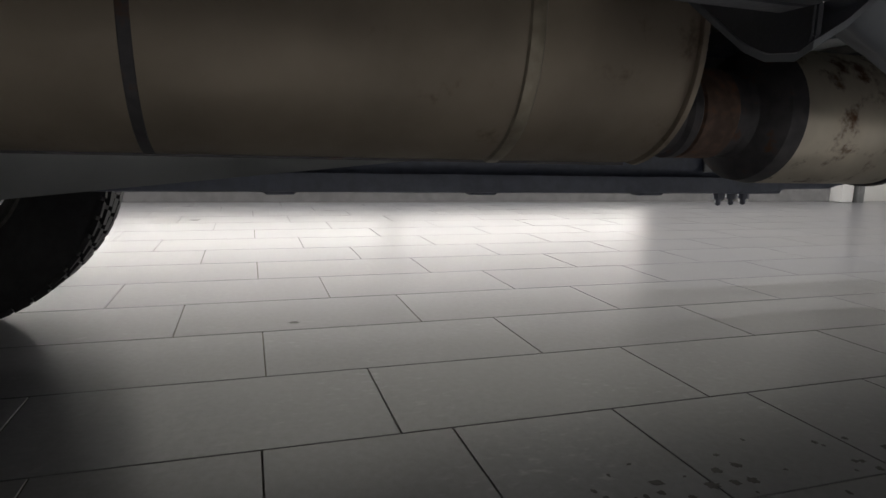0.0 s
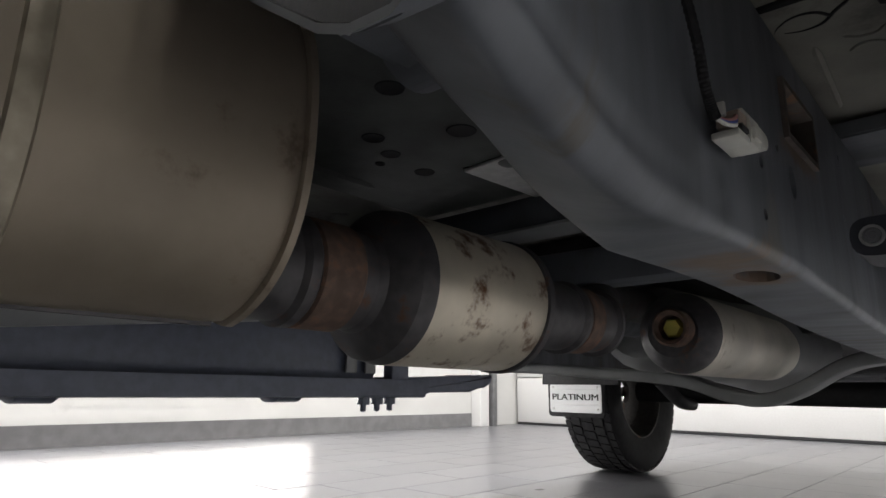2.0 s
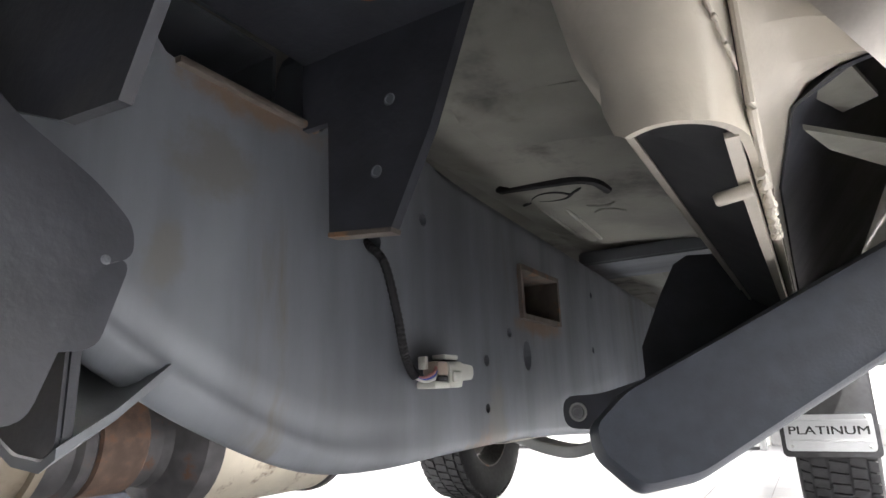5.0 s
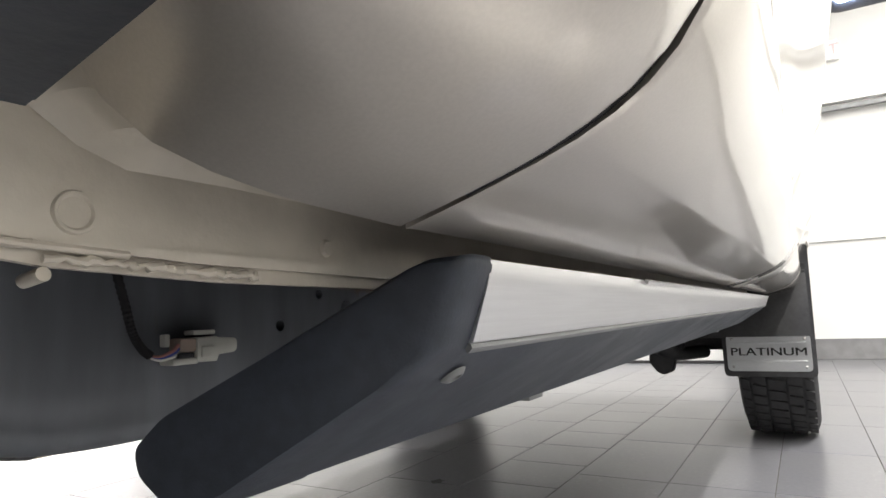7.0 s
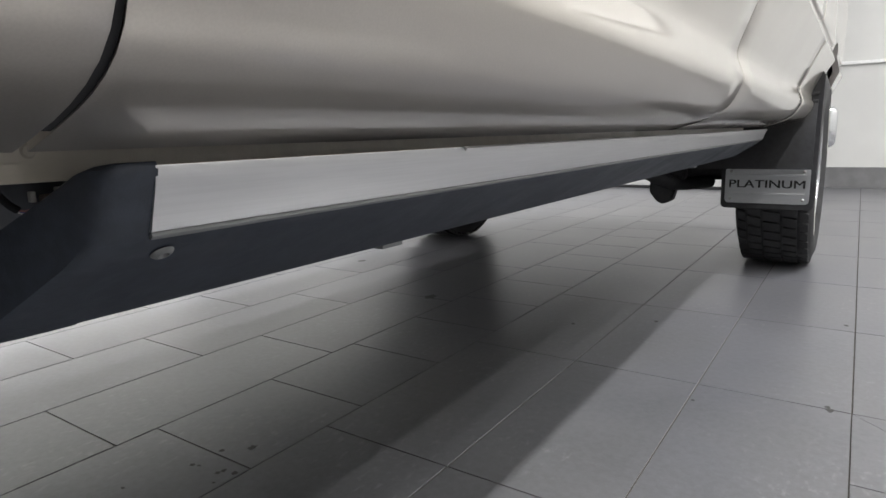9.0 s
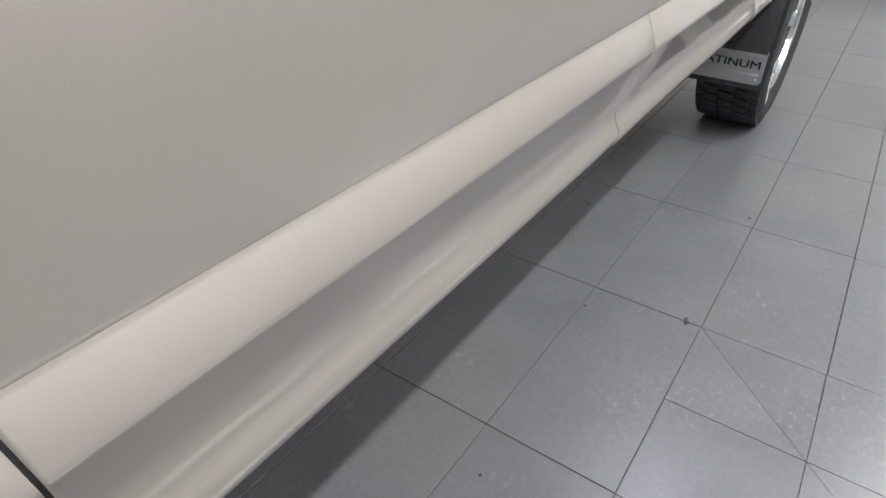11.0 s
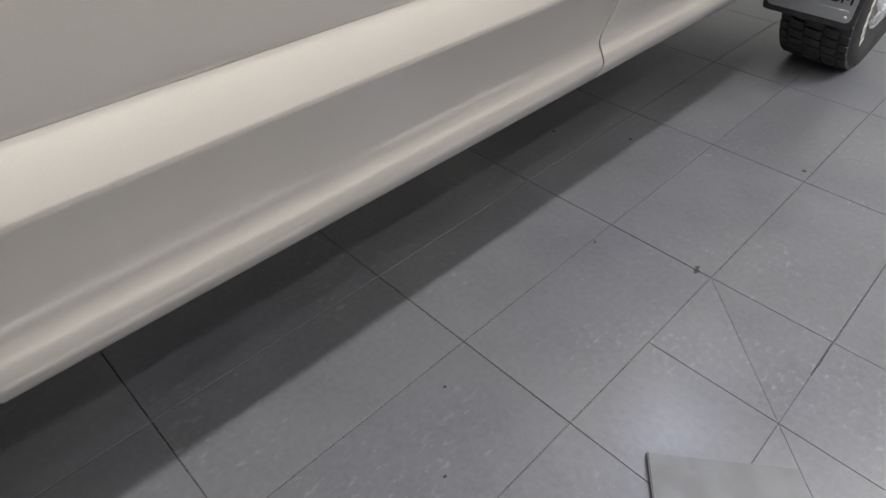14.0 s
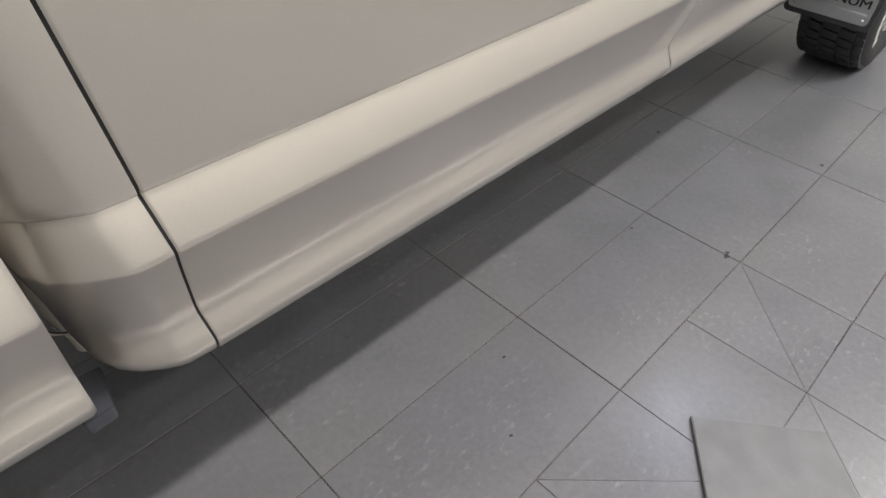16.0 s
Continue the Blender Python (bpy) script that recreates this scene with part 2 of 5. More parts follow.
# ---- mesh helpers ----
def mesh_of(name, bm, mat, smooth=True, angle=0.6):
    me = bpy.data.meshes.new(name)
    if smooth:
        for f in bm.faces:
            f.smooth = True
        for e in bm.edges:
            if len(e.link_faces) == 2 and e.calc_face_angle(0) > angle:
                e.smooth = False
    bm.normal_update()
    bm.to_mesh(me)
    bm.free()
    for mm in (mat if isinstance(mat, (list, tuple)) else [mat]):
        me.materials.append(mm)
    return me


def part(name, bm, mat, parent=None, label="", smooth=True):
    ob = new(name, mesh_of(name, bm, mat, smooth))
    if parent:
        ob.parent = parent
    if label:
        ob["label"] = label
    return ob


def thing(name, label, category, group="", kind="", place=(0, 0, 0)):
    ob = new(name)
    ob.location = place
    return tagged(ob, label, category, group, kind)


def add_box(bm, lo, hi, bevel=0.0, seg=2, m=None):
    r = bmesh.ops.create_cube(bm, size=1)
    c = [(a + b) / 2 for a, b in zip(lo, hi)]
    s = [b - a for a, b in zip(lo, hi)]
    vs = r["verts"]
    for v in vs:
        v.co = Vector((v.co.x * s[0] + c[0], v.co.y * s[1] + c[1], v.co.z * s[2] + c[2]))
    if bevel:
        es = list({e for v in vs for e in v.link_edges})
        g = bmesh.ops.bevel(bm, geom=es, offset=bevel, segments=seg, affect="EDGES", profile=0.5)
        vs = list({v for f in g["faces"] for v in f.verts} | {v for v in vs if v.is_valid})
    if m is not None:
        bmesh.ops.transform(bm, matrix=m, verts=[v for v in vs if v.is_valid])
    return vs


def box(lo, hi, bevel=0.0, seg=2):
    bm = bmesh.new()
    add_box(bm, lo, hi, bevel, seg)
    return bm


def add_lathe(bm, profile, n=48, m=None, closed=False):
    """profile: (radius, height along local y)."""
    rings = []
    for k in range(n):
        a = 2 * math.pi * k / n
        rings.append([bm.verts.new((r * math.cos(a), h, r * math.sin(a))) for r, h in profile])
    cnt = len(profile)
    for k in range(n):
        A, B = rings[k], rings[(k + 1) % n]
        for i in range(cnt - 1 + (1 if closed else 0)):
            j = (i + 1) % cnt
            try:
                bm.faces.new((A[i], A[j], B[j], B[i]))
            except ValueError:
                pass
    vs = [v for r in rings for v in r]
    if m is not None:
        bmesh.ops.transform(bm, matrix=m, verts=vs)
    return vs


def lathe(profile, n=48, m=None, closed=False):
    bm = bmesh.new()
    add_lathe(bm, profile, n, m, closed)
    bmesh.ops.remove_doubles(bm, verts=bm.verts, dist=1e-5)
    bmesh.ops.recalc_face_normals(bm, faces=bm.faces)
    return bm


def add_loft(bm, rings, closed=True, caps=True):
    """rings: lists of points, joined one to the next."""
    vs = [[bm.verts.new(p) for p in r] for r in rings]
    n = len(vs[0])
    for A, B in zip(vs, vs[1:]):
        for i in range(n if closed else n - 1):
            j = (i + 1) % n
            bm.faces.new((A[i], A[j], B[j], B[i]))
    if caps and closed:
        bm.faces.new(vs[0][::-1])
        bm.faces.new(vs[-1])
    return vs


def loft(rings, closed=True, caps=True):
    bm = bmesh.new()
    add_loft(bm, rings, closed, caps)
    bmesh.ops.recalc_face_normals(bm, faces=bm.faces)
    return bm


SHELL_SIGN = -1


def shell(rings, thick):
    """An open lofted skin with thickness."""
    bm = loft(rings, closed=False)
    bm.normal_update()
    outer = list(bm.verts)
    skin = list(bm.faces)
    rim = [e for e in bm.edges if len(e.link_faces) == 1]
    twin = {v: bm.verts.new(v.co + v.normal * thick * SHELL_SIGN) for v in outer}
    for f in skin:
        bm.faces.new([twin[v] for v in reversed(f.verts)])
    for e in rim:
        a, b = e.verts
        bm.faces.new((a, b, twin[b], twin[a]))
    bmesh.ops.recalc_face_normals(bm, faces=bm.faces)
    return bm


def add_tube(bm, path, r, n=12, cap=True):
    pts = [Vector(p) for p in path]
    rs = r if isinstance(r, (list, tuple)) else [r] * len(pts)
    up = Vector((0, 0, 1))
    rings = []
    for i, p in enumerate(pts):
        d = (pts[min(i + 1, len(pts) - 1)] - pts[max(i - 1, 0)]).normalized()
        a = d.cross(up if abs(d.z) < 0.9 else Vector((1, 0, 0))).normalized()
        b = a.cross(d).normalized()
        rings.append([p + rs[i] * (a * math.cos(2 * math.pi * k / n) + b * math.sin(2 * math.pi * k / n)) for k in range(n)])
    add_loft(bm, rings, True, cap)


def tube(path, r, n=12):
    bm = bmesh.new()
    add_tube(bm, path, r, n)
    bmesh.ops.recalc_face_normals(bm, faces=bm.faces)
    return bm


def smooth_path(pts, steps=6):
    """Catmull-Rom through the points."""
    P = [Vector(p) for p in pts]
    P = [2 * P[0] - P[1], *P, 2 * P[-1] - P[-2]]
    out = []
    for i in range(1, len(P) - 2):
        for k in range(steps):
            t = k / steps
            a, b, c, d = P[i - 1 : i + 3]
            out.append(0.5 * (2 * b + (c - a) * t + (2 * a - 5 * b + 4 * c - d) * t * t + (3 * b - a - 3 * c + d) * t**3))
    return out + [P[-2]]


def plate_poly(pts, axis, lo, hi, bevel=0.0):
    """A flat outline (list of 2D points) thickened along an axis from lo to hi."""
    def p3(p, h):
        return {"x": (h, p[0], p[1]), "y": (p[0], h, p[1]), "z": (p[0], p[1], h)}[axis]
    bm = bmesh.new()
    add_loft(bm, [[p3(p, lo) for p in pts], [p3(p, hi) for p in pts]])
    bmesh.ops.recalc_face_normals(bm, faces=bm.faces)
    if bevel:
        bmesh.ops.bevel(bm, geom=list(bm.edges), offset=bevel, segments=2, affect="EDGES")
    return bm


def rounded(pts, r, seg=4):
    """A 2D outline with rounded corners."""
    out = []
    n = len(pts)
    for i in range(n):
        p, a, b = Vector(pts[i]), Vector(pts[i - 1]), Vector(pts[(i + 1) % n])
        da, db = (a - p), (b - p)
        k = min(r, da.length * 0.45, db.length * 0.45)
        s, e = p + da.normalized() * k, p + db.normalized() * k
        for j in range(seg + 1):
            t = j / seg
            out.append(tuple((1 - t) ** 2 * s + 2 * t * (1 - t) * p + t * t * e))
    return out


def text_mesh(body, size, depth, bold=0.0):
    cu = bpy.data.curves.new("lettering", "FONT")
    cu.body, cu.size, cu.extrude, cu.offset = body, size, depth, bold
    cu.align_x, cu.align_y = "CENTER", "CENTER"
    ob = bpy.data.objects.new("lettering", cu)
    scene.collection.objects.link(ob)
    bpy.context.view_layer.update()
    me = bpy.data.meshes.new_from_object(ob.evaluated_get(bpy.context.evaluated_depsgraph_get()))
    bpy.data.objects.remove(ob)
    return me

# ---- the room ----
X0, X1, Y0, Y1 = -4.15, 4.6, -8.6, 3.95


def structure(name, bm, mat, label, category, smooth=False):
    ob = part(name, bm, mat, None, label, smooth)
    return tagged(ob, label, category, "", "structure")


floor = structure("floor", box((X0 - 0.2, Y0 - 0.2, -0.2), (X1 + 0.2, Y1 + 0.2, -0.004)), GROUT, "dark grout bed under grey floor tiles", "floor")
structure("wall_west", box((X0 - 0.2, Y0, -0.1), (X0, Y1, CEIL)), WALLW, "white painted workshop wall", "wall")
structure("wall_east", box((X1, Y0, -0.1), (X1 + 0.2, Y1, CEIL)), WALLW, "white painted workshop wall", "wall")
structure("wall_north", box((X0 - 0.2, Y1, -0.1), (X1 + 0.2, Y1 + 0.2, CEIL)), WALLW, "white painted workshop wall behind the truck's front", "wall")
# south wall is unseen; its grey gives the body paint something dark to mirror
structure("wall_south", box((X0 - 0.2, Y0 - 0.2, -0.1), (X1 + 0.2, Y0, CEIL)), GREYWALL, "unseen plain wall behind the truck, greyed to darken reflections", "wall")
structure("ceiling", box((X0 - 0.2, Y0 - 0.2, CEIL), (X1 + 0.2, Y1 + 0.2, CEIL + 0.15)), WALLW, "plain white workshop ceiling", "ceiling")
BB = 0.15 
structure("baseboard", box((X0 + 0.002, Y0 + 0.02, 0), (X0 + 0.022, 2.49, BB), 0.003), BASEB, "grey tile baseboard along the white wall", "baseboard")
structure("baseboard", box((0.35, Y1 - 0.022, 0), (X1 - 0.03, Y1 - 0.002, BB + 0.05), 0.003), BASEB, "grey tile baseboard along the white wall", "baseboard")
structure("baseboard", box((X1 - 0.022, Y0 + 0.02, 0), (X1 - 0.002, Y1 - 0.03, BB), 0.003), BASEB, "grey tile baseboard along the white wall", "baseboard")
# white jamb post in the corner, sectional overhead door next to it
structure("trim", box((X0 + 0.004, 2.50, 0), (X0 + 0.15, 2.66, CEIL - 0.01), 0.01), DOORW, "white boxed post beside the overhead door", "post")
door = thing("overhead_door", "white sectional overhead door, closed", "door", kind="structure")
for k in range(5):
    part("panel", box((X0 + 0.03, Y1 - 0.55, 0.03 + 0.56 * k), (0.28, Y1 - 0.51, 0.03 + 0.56 * (k + 1) - 0.012), 0.006), DOORW, door)
part("guide_rail", box((X0 + 0.10, 2.72, 0), (X0 + 0.165, 2.80, 2.9), 0.004), GREYMETAL, door)
part("guide_rail", box((0.29, Y1 - 0.62, 0), (0.34, Y1 - 0.49, 2.9), 0.004), GREYMETAL, door)
part("bottom_seal", box((X0 + 0.03, Y1 - 0.555, 0.0), (0.28, Y1 - 0.505, 0.028), 0.008), DARK, door)

# ---- lamps: low tubes on the west wall, strips under the ceiling ----
for k in range(3):
    y1 = 0.16 - 2.46 * k
    lamp = thing("wall_tube_lamp", "lit white LED tube lamp mounted low on the white wall", "lamp", "tube lamps along the wall", place=(X0 + 0.05, y1 - 1.22, 0.365))
    part("housing", box((-0.048, -1.21, -0.022), (-0.012, 1.21, 0.022), 0.004), FIXTURE, lamp)
    part("tube", tube([(0.005, -1.20, 0), (0.005, 1.20, 0)], 0.019, 16), TUBE, lamp)
    area("tube_light", (X0 + 0.09, y1 - 1.22, 0.365), (0.05, 2.4), WALL_W, (0, -90, 0), (1.0, 0.99, 0.97))
for x, watts in ((-3.5, 0.5 * STRIP_W), (-1.9, 0.5 * STRIP_W), (2.45, 0.96 * STRIP_W), (3.7, 0.26 * STRIP_W)):
    for y in (-3.9, -1.45, 1.75):
        if x == 2.45 and y > 0:
            x = 3.25
        lamp = thing("ceiling_strip_lamp", "long white LED strip lamp under the ceiling", "lamp", "ceiling strip lamps", place=(x, y, CEIL - 0.06))
        part("housing", box((-0.06, -1.25, 0.0), (0.06, 1.25, 0.058), 0.008), FIXTURE, lamp)
        part("diffuser", box((-0.045, -1.22, -0.014), (0.045, 1.22, -0.001), 0.005), TUBE, lamp)
        area("strip_light", (x, y, CEIL - 0.085), (0.1, 2.4), watts)

# ---- the truck ----
def hollow(rings, thick):
    """A closed lofted skin, open at both ends."""
    bm = loft(rings, True, False)
    bmesh.ops.solidify(bm, geom=bm.faces, thickness=thick)
    bmesh.ops.recalc_face_normals(bm, faces=bm.faces)
    return bm


truck = thing("pickup_truck", "champagne four-door pickup truck with power running boards", "truck")
XC = -0.06
MIR = Matrix.Translation((2 * XC, 0, 0)) @ Matrix.Scale(-1, 4, (1, 0, 0))


def tpart(name, bm, mat, parent=None, label="", smooth=True):
    return part(name, bm, mat, parent or truck, label, smooth)


LOW = [(0.863, 0.606), (0.888, 0.6132), (0.908, 0.6195), (0.920, 0.6240), (0.930, 0.6288), (0.939, 0.6345), (0.9465, 0.6415), (0.953, 0.6505), (0.959, 0.6615), (0.9640, 0.672), (0.9655, 0.682), (0.9610, 0.696), (0.9565, 0.708), (0.9555, 0.719),
       (0.9600, 0.734), (0.9690, 0.755), (0.9790, 0.778), (0.9925, 0.810), (1.0082, 0.8415), (1.0108, 0.8465), (1.0117, 0.8490), (1.0107, 0.8530), (1.0035, 0.878), (0.9955, 0.902), (0.9945, 0.9045)]
HIGH = [(0.9988, 0.9055), (1.0008, 0.9075), (1.0018, 0.912), (1.0030, 0.920), (1.0045, 0.940), (1.008, 1.0), (1.012, 1.08), (1.012, 1.18), (1.004, 1.30), (0.992, 1.38), (0.978, 1.44)]
SIDE = LOW + HIGH
DOOR_R, DOOR_M, DOOR_F, BED_F = -3.037, -2.085, -1.0, -3.168


def ring(y, prof, inset=0.0, lift=0.0):
    """The body side at a station; inset pulls it inwards, lift raises its lower edge. The rear door's rear edge leans back."""
    lean = -0.12 * max(0.0, min(1.0, 1 - abs(y - DOOR_R) / 0.8))
    mid = -0.26 * max(0.0, 1 - abs(y - DOOR_M) / 0.42)
    return [(x - inset, y + lean * (z - 0.63) + mid * max(-0.05, min(0.24, z - 0.66)), z + lift * max(0.0, (0.80 - z) / 0.19)) for x, z in prof]


def side_panel(stations, prof=SIDE, s=1):
    rings = [ring(*st[:1], prof, *st[1:]) for st in stations]
    bm = shell(rings, 0.012)
    if s < 0:
        bmesh.ops.transform(bm, matrix=MIR, verts=bm.verts)
        bmesh.ops.reverse_faces(bm, faces=bm.faces)
    return bm


def open_ring(y, floor_z, grow=0.0):
    """The body side at a station above a wheel opening's edge."""
    if floor_z <= SIDE[0][1]:
        return [(x + grow, y, z) for x, z in SIDE]
    zs, xs_ = [p[1] for p in SIDE], [p[0] for p in SIDE]
    n = sum(1 for z in zs if z < floor_z + 0.012)
    out = []
    for k, (x, z) in enumerate(SIDE):
        if k < n:
            z = floor_z + 0.012 * k / n
            x = float(np.interp(z, zs, xs_)) - (0.026 if k == 0 else 0.006 if k == 1 else 0.0)
        out.append((x + grow, y, z))
    return out


def span(a, b, n=10, e=0.0016):
    """Stations from a to b with edges turned slightly in."""
    st = [(a, 0.0016), (a + e, 0.0005), (a + 2 * e, 0.0001)]
    st += [(a + 2 * e + (b - a - 4 * e) * k / n, 0.0) for k in range(1, n)]
    return st + [(b - 2 * e, 0.0), (b - e, 0.0004), (b, 0.0012)]



for s in (1, -1):
    rear = tpart("rear_door", side_panel(span(DOOR_R + 0.0016, DOOR_M - 0.0015), s=s), PAINT)
    front = tpart("front_door", side_panel(span(DOOR_M + 0.0015, DOOR_F - 0.003), s=s), PAINT)
    for d, a, b in ((rear, DOOR_R, DOOR_M), (front, DOOR_M, DOOR_F)):
        bm = box((0.96, a + 0.12, 1.22), (1.052, a + 0.36, 1.255), 0.012)
        handle = part("door_handle", bm, PAINT, d)
        win = loft([[(0.972, a + 0.03, 1.45), (0.972, b - 0.03, 1.45)], [(0.86, a + 0.06, 1.93), (0.86, b - (0.05 if d is rear else 0.45), 1.93)]], closed=False)
        bmesh.ops.solidify(win, geom=win.faces, thickness=0.006)
        glass = part("side_window", win, GLASS, d)
        if s < 0:
            for o in (handle, glass):
                o.data.transform(MIR)
                o.data.flip_normals()
    # cab corner, rounded round to the cab's back
    st = [(DOOR_R - 0.0015, 0.0004), (DOOR_R - 0.0035, -0.0006), (DOOR_R - 0.034, 0.0002), (DOOR_R - 0.042, 0.003, 0.0), (DOOR_R - 0.058, 0.011, 0.001), (DOOR_R - 0.076, 0.022, 0.003), (DOOR_R - 0.092, 0.036, 0.006), (DOOR_R - 0.104, 0.060, 0.010), (DOOR_R - 0.110, 0.110, 0.014)]
    inner = [(0.863, -3.0382, 0.606), (0.863, -3.041, 0.606), (0.8565, -3.070, 0.609), (0.853, -3.080, 0.611), (0.847, -3.093, 0.615), (0.840, -3.104, 0.621), (0.832, -3.111, 0.631), (0.821, -3.115, 0.648), (0.805, -3.116, 0.672)]
    rings = []
    for (y, inset, *up), edge in list(zip(st, inner))[::-1]:
        out = []
        for (x, yy, z), (px, pz) in zip(ring(y, SIDE), SIDE):
            w = max(0.0, min(1.0, (0.968 - px) / 0.105)) if pz < 0.67 else 0.0
            w = w * w * (3 - 2 * w)
            a = Vector((x - inset, yy, z + (up[0] if up else 0.0) * max(0.0, (0.80 - z) / 0.19)))
            b = Vector(edge) + Vector((px - 0.863, 0, pz - 0.606)) * 0.6
            out.append(tuple(a.lerp(b, w)))
        rings.append(out)
    bm = shell(rings, 0.010)
    if s < 0:
        bmesh.ops.transform(bm, matrix=MIR, verts=bm.verts)
        bmesh.ops.reverse_faces(bm, faces=bm.faces)
    tpart("cab_corner", bm, PAINT)
    for yy in (DOOR_R, DOOR_M, DOOR_F):
        back = shell([[(x - 0.018, y, z + 0.006) for x, y, z in ring(yy + d, SIDE[5:])] for d in (-0.010, 0.010)], 0.004)
        if s < 0:
            bmesh.ops.transform(back, matrix=MIR, verts=back.verts)
        tpart("door_seal", back, DARK)
        # added black strip just under the skin, standing in for the gap's deep shade
        strip = shell([[(x - 0.0044, y, z) for x, y, z in ring(yy + d, SIDE[1:])] for d in (-0.0022, 0.0022)], 0.002)
        if s < 0:
            bmesh.ops.transform(strip, matrix=MIR, verts=strip.verts)
        tpart("gap_shade_strip", strip, DARK)
    # front fender and bed side, each with its wheel opening
    for name, y0, y1, yc, r, zc in (("front_fender", DOOR_F + 0.003, 0.92, 0.0, 0.50, 0.44), ("bed_side", -5.45, BED_F, -4.16, 0.53, 0.43)):
        rings = []
        stations = sorted([y0 + (y1 - y0) * k / 40 for k in range(41)] + [yc + r * math.cos(math.pi * k / 40) for k in range(41) if y0 < yc + r * math.cos(math.pi * k / 40) < y1] + ([BED_F - 0.002, BED_F - 0.005] if name == "bed_side" else [y0 + 0.002, y0 + 0.005]))
        for y in stations:
            edge = zc + math.sqrt(max(0.0, r * r - (y - yc) ** 2)) if abs(y - yc) < r else 0.0
            turned = 0.004 * max(0.0, 1 - min(abs(y - y0), abs(y - y1)) / 0.004)
            lift = 0.015 if name == "bed_side" else 0.0
            ring_pts = open_ring(y, edge, (0.004 if lift else 0.0) - turned - max(0.0, y - 0.70) ** 2 * 0.6)
            rings.append([(x, yy, z + lift * max(0.0, min(1.0, (0.82 - z) / 0.15)) if edge <= SIDE[0][1] else z) for x, yy, z in ring_pts])
        bm = shell(rings, 0.008)
        if s < 0:
            bmesh.ops.transform(bm, matrix=MIR, verts=bm.verts)
            bmesh.ops.reverse_faces(bm, faces=bm.faces)
        tpart(name, bm, PAINT)
    # dark wheel liners
    for yc in (0.0, -4.16):
        rings = []
        for k in range(17):
            a = math.pi * k / 16
            rings.append([(XC + s * 0.62, yc - 0.56 * math.cos(a), 0.45 + 0.52 * math.sin(a)), (XC + s * 1.04, yc - 0.56 * math.cos(a), 0.45 + 0.52 * math.sin(a))])
        tpart("wheel_liner", shell(rings, 0.006), DARK)
    # towing mirror on a black base with two arms, a courtesy lamp under it
    mirror = tpart("door_mirror", box((XC + s * 1.30 - 0.14, -1.18, 1.44), (XC + s * 1.30 + 0.14, -1.02, 1.82), 0.035, 3), BOARD, label="black towing mirror on two arms")
    part("mirror_base", loft([[(XC + s * x, y, z) for y, z in ((-1.10, z0), (-0.99, z0), (-0.99, z1), (-1.10, z1))] for x, z0, z1 in ((1.055, 1.40, 1.58), (1.09, 1.41, 1.56), (1.105, 1.43, 1.54))]), BOARD, mirror)
    for z in (1.455, 1.525):
        part("mirror_arm", tube(smooth_path([(XC + s * 1.09, -1.045, z), (XC + s * 1.16, -1.05, z + 0.006), (XC + s * 1.28, -1.055, z + 0.02)], 4), 0.017, 12), BOARD, mirror)
    lamp = part("courtesy_lamp", lathe([(0.0001, 0.006), (0.010, 0.006), (0.014, 0.004), (0.016, 0.0)], 20, pose(XC + s * 1.20, -1.155, 1.437, -90, 0, 0)), COURTESY, mirror, "small lit bluish lamp")

# cab: roof, back wall, windscreen, hood, nose, bed
bm = loft([[(-0.86, -3.17, 1.94), (-0.80, -3.15, 2.02), (0.80, -3.15, 2.02), (0.86, -3.17, 1.94)],
           [(-0.86, -1.75, 1.96), (-0.78, -1.78, 2.05), (0.78, -1.78, 2.05), (0.86, -1.75, 1.96)]])
tpart("roof", bm, PAINT)
tpart("cab_back", box((-0.94, DOOR_R - 0.098, 0.80), (0.85, DOOR_R - 0.075, 1.47), 0.006), PAINT)
tpart("rear_window", box((-0.80, DOOR_R - 0.09, 1.475), (0.80, DOOR_R - 0.08, 1.93)), GLASS)
bm = loft([[(-0.95, -0.95, 1.46), (0.95, -0.95, 1.46)], [(-0.80, -1.74, 1.99), (0.80, -1.74, 1.99)]], closed=False)
bmesh.ops.solidify(bm, geom=bm.faces, thickness=0.008)
tpart("windscreen", bm, GLASS)
tpart("hood", loft([[(-1.0, -0.94, 1.40), (-0.95, -0.94, 1.46), (0.95, -0.94, 1.46), (1.0, -0.94, 1.40)], [(-0.97, 0.90, 1.24), (-0.90, 0.90, 1.34), (0.90, 0.90, 1.34), (0.97, 0.90, 1.24)]]), PAINT)
tpart("grille", box((-0.86, 0.86, 0.72), (0.86, 0.94, 1.23), 0.03), DARK)
tpart("front_bumper", box((-1.0, 0.90, 0.48), (1.0, 1.05, 0.71), 0.04, 3), CHROME)
tpart("bed_floor", box((-1.0, -5.42, 0.93), (0.98, -3.28, 0.97)), DARK)
tpart("bed_front", box((-1.1, BED_F - 0.03, 0.80), (0.98, BED_F - 0.004, 1.46), 0.004), PAINT)
tpart("tailgate", box((-1.1, -5.47, 0.80), (0.98, -5.42, 1.46), 0.01), PAINT)
tpart("engine_bay_floor", box((-0.45, -0.90, 0.62), (0.45, 0.80, 0.66)), DARK)

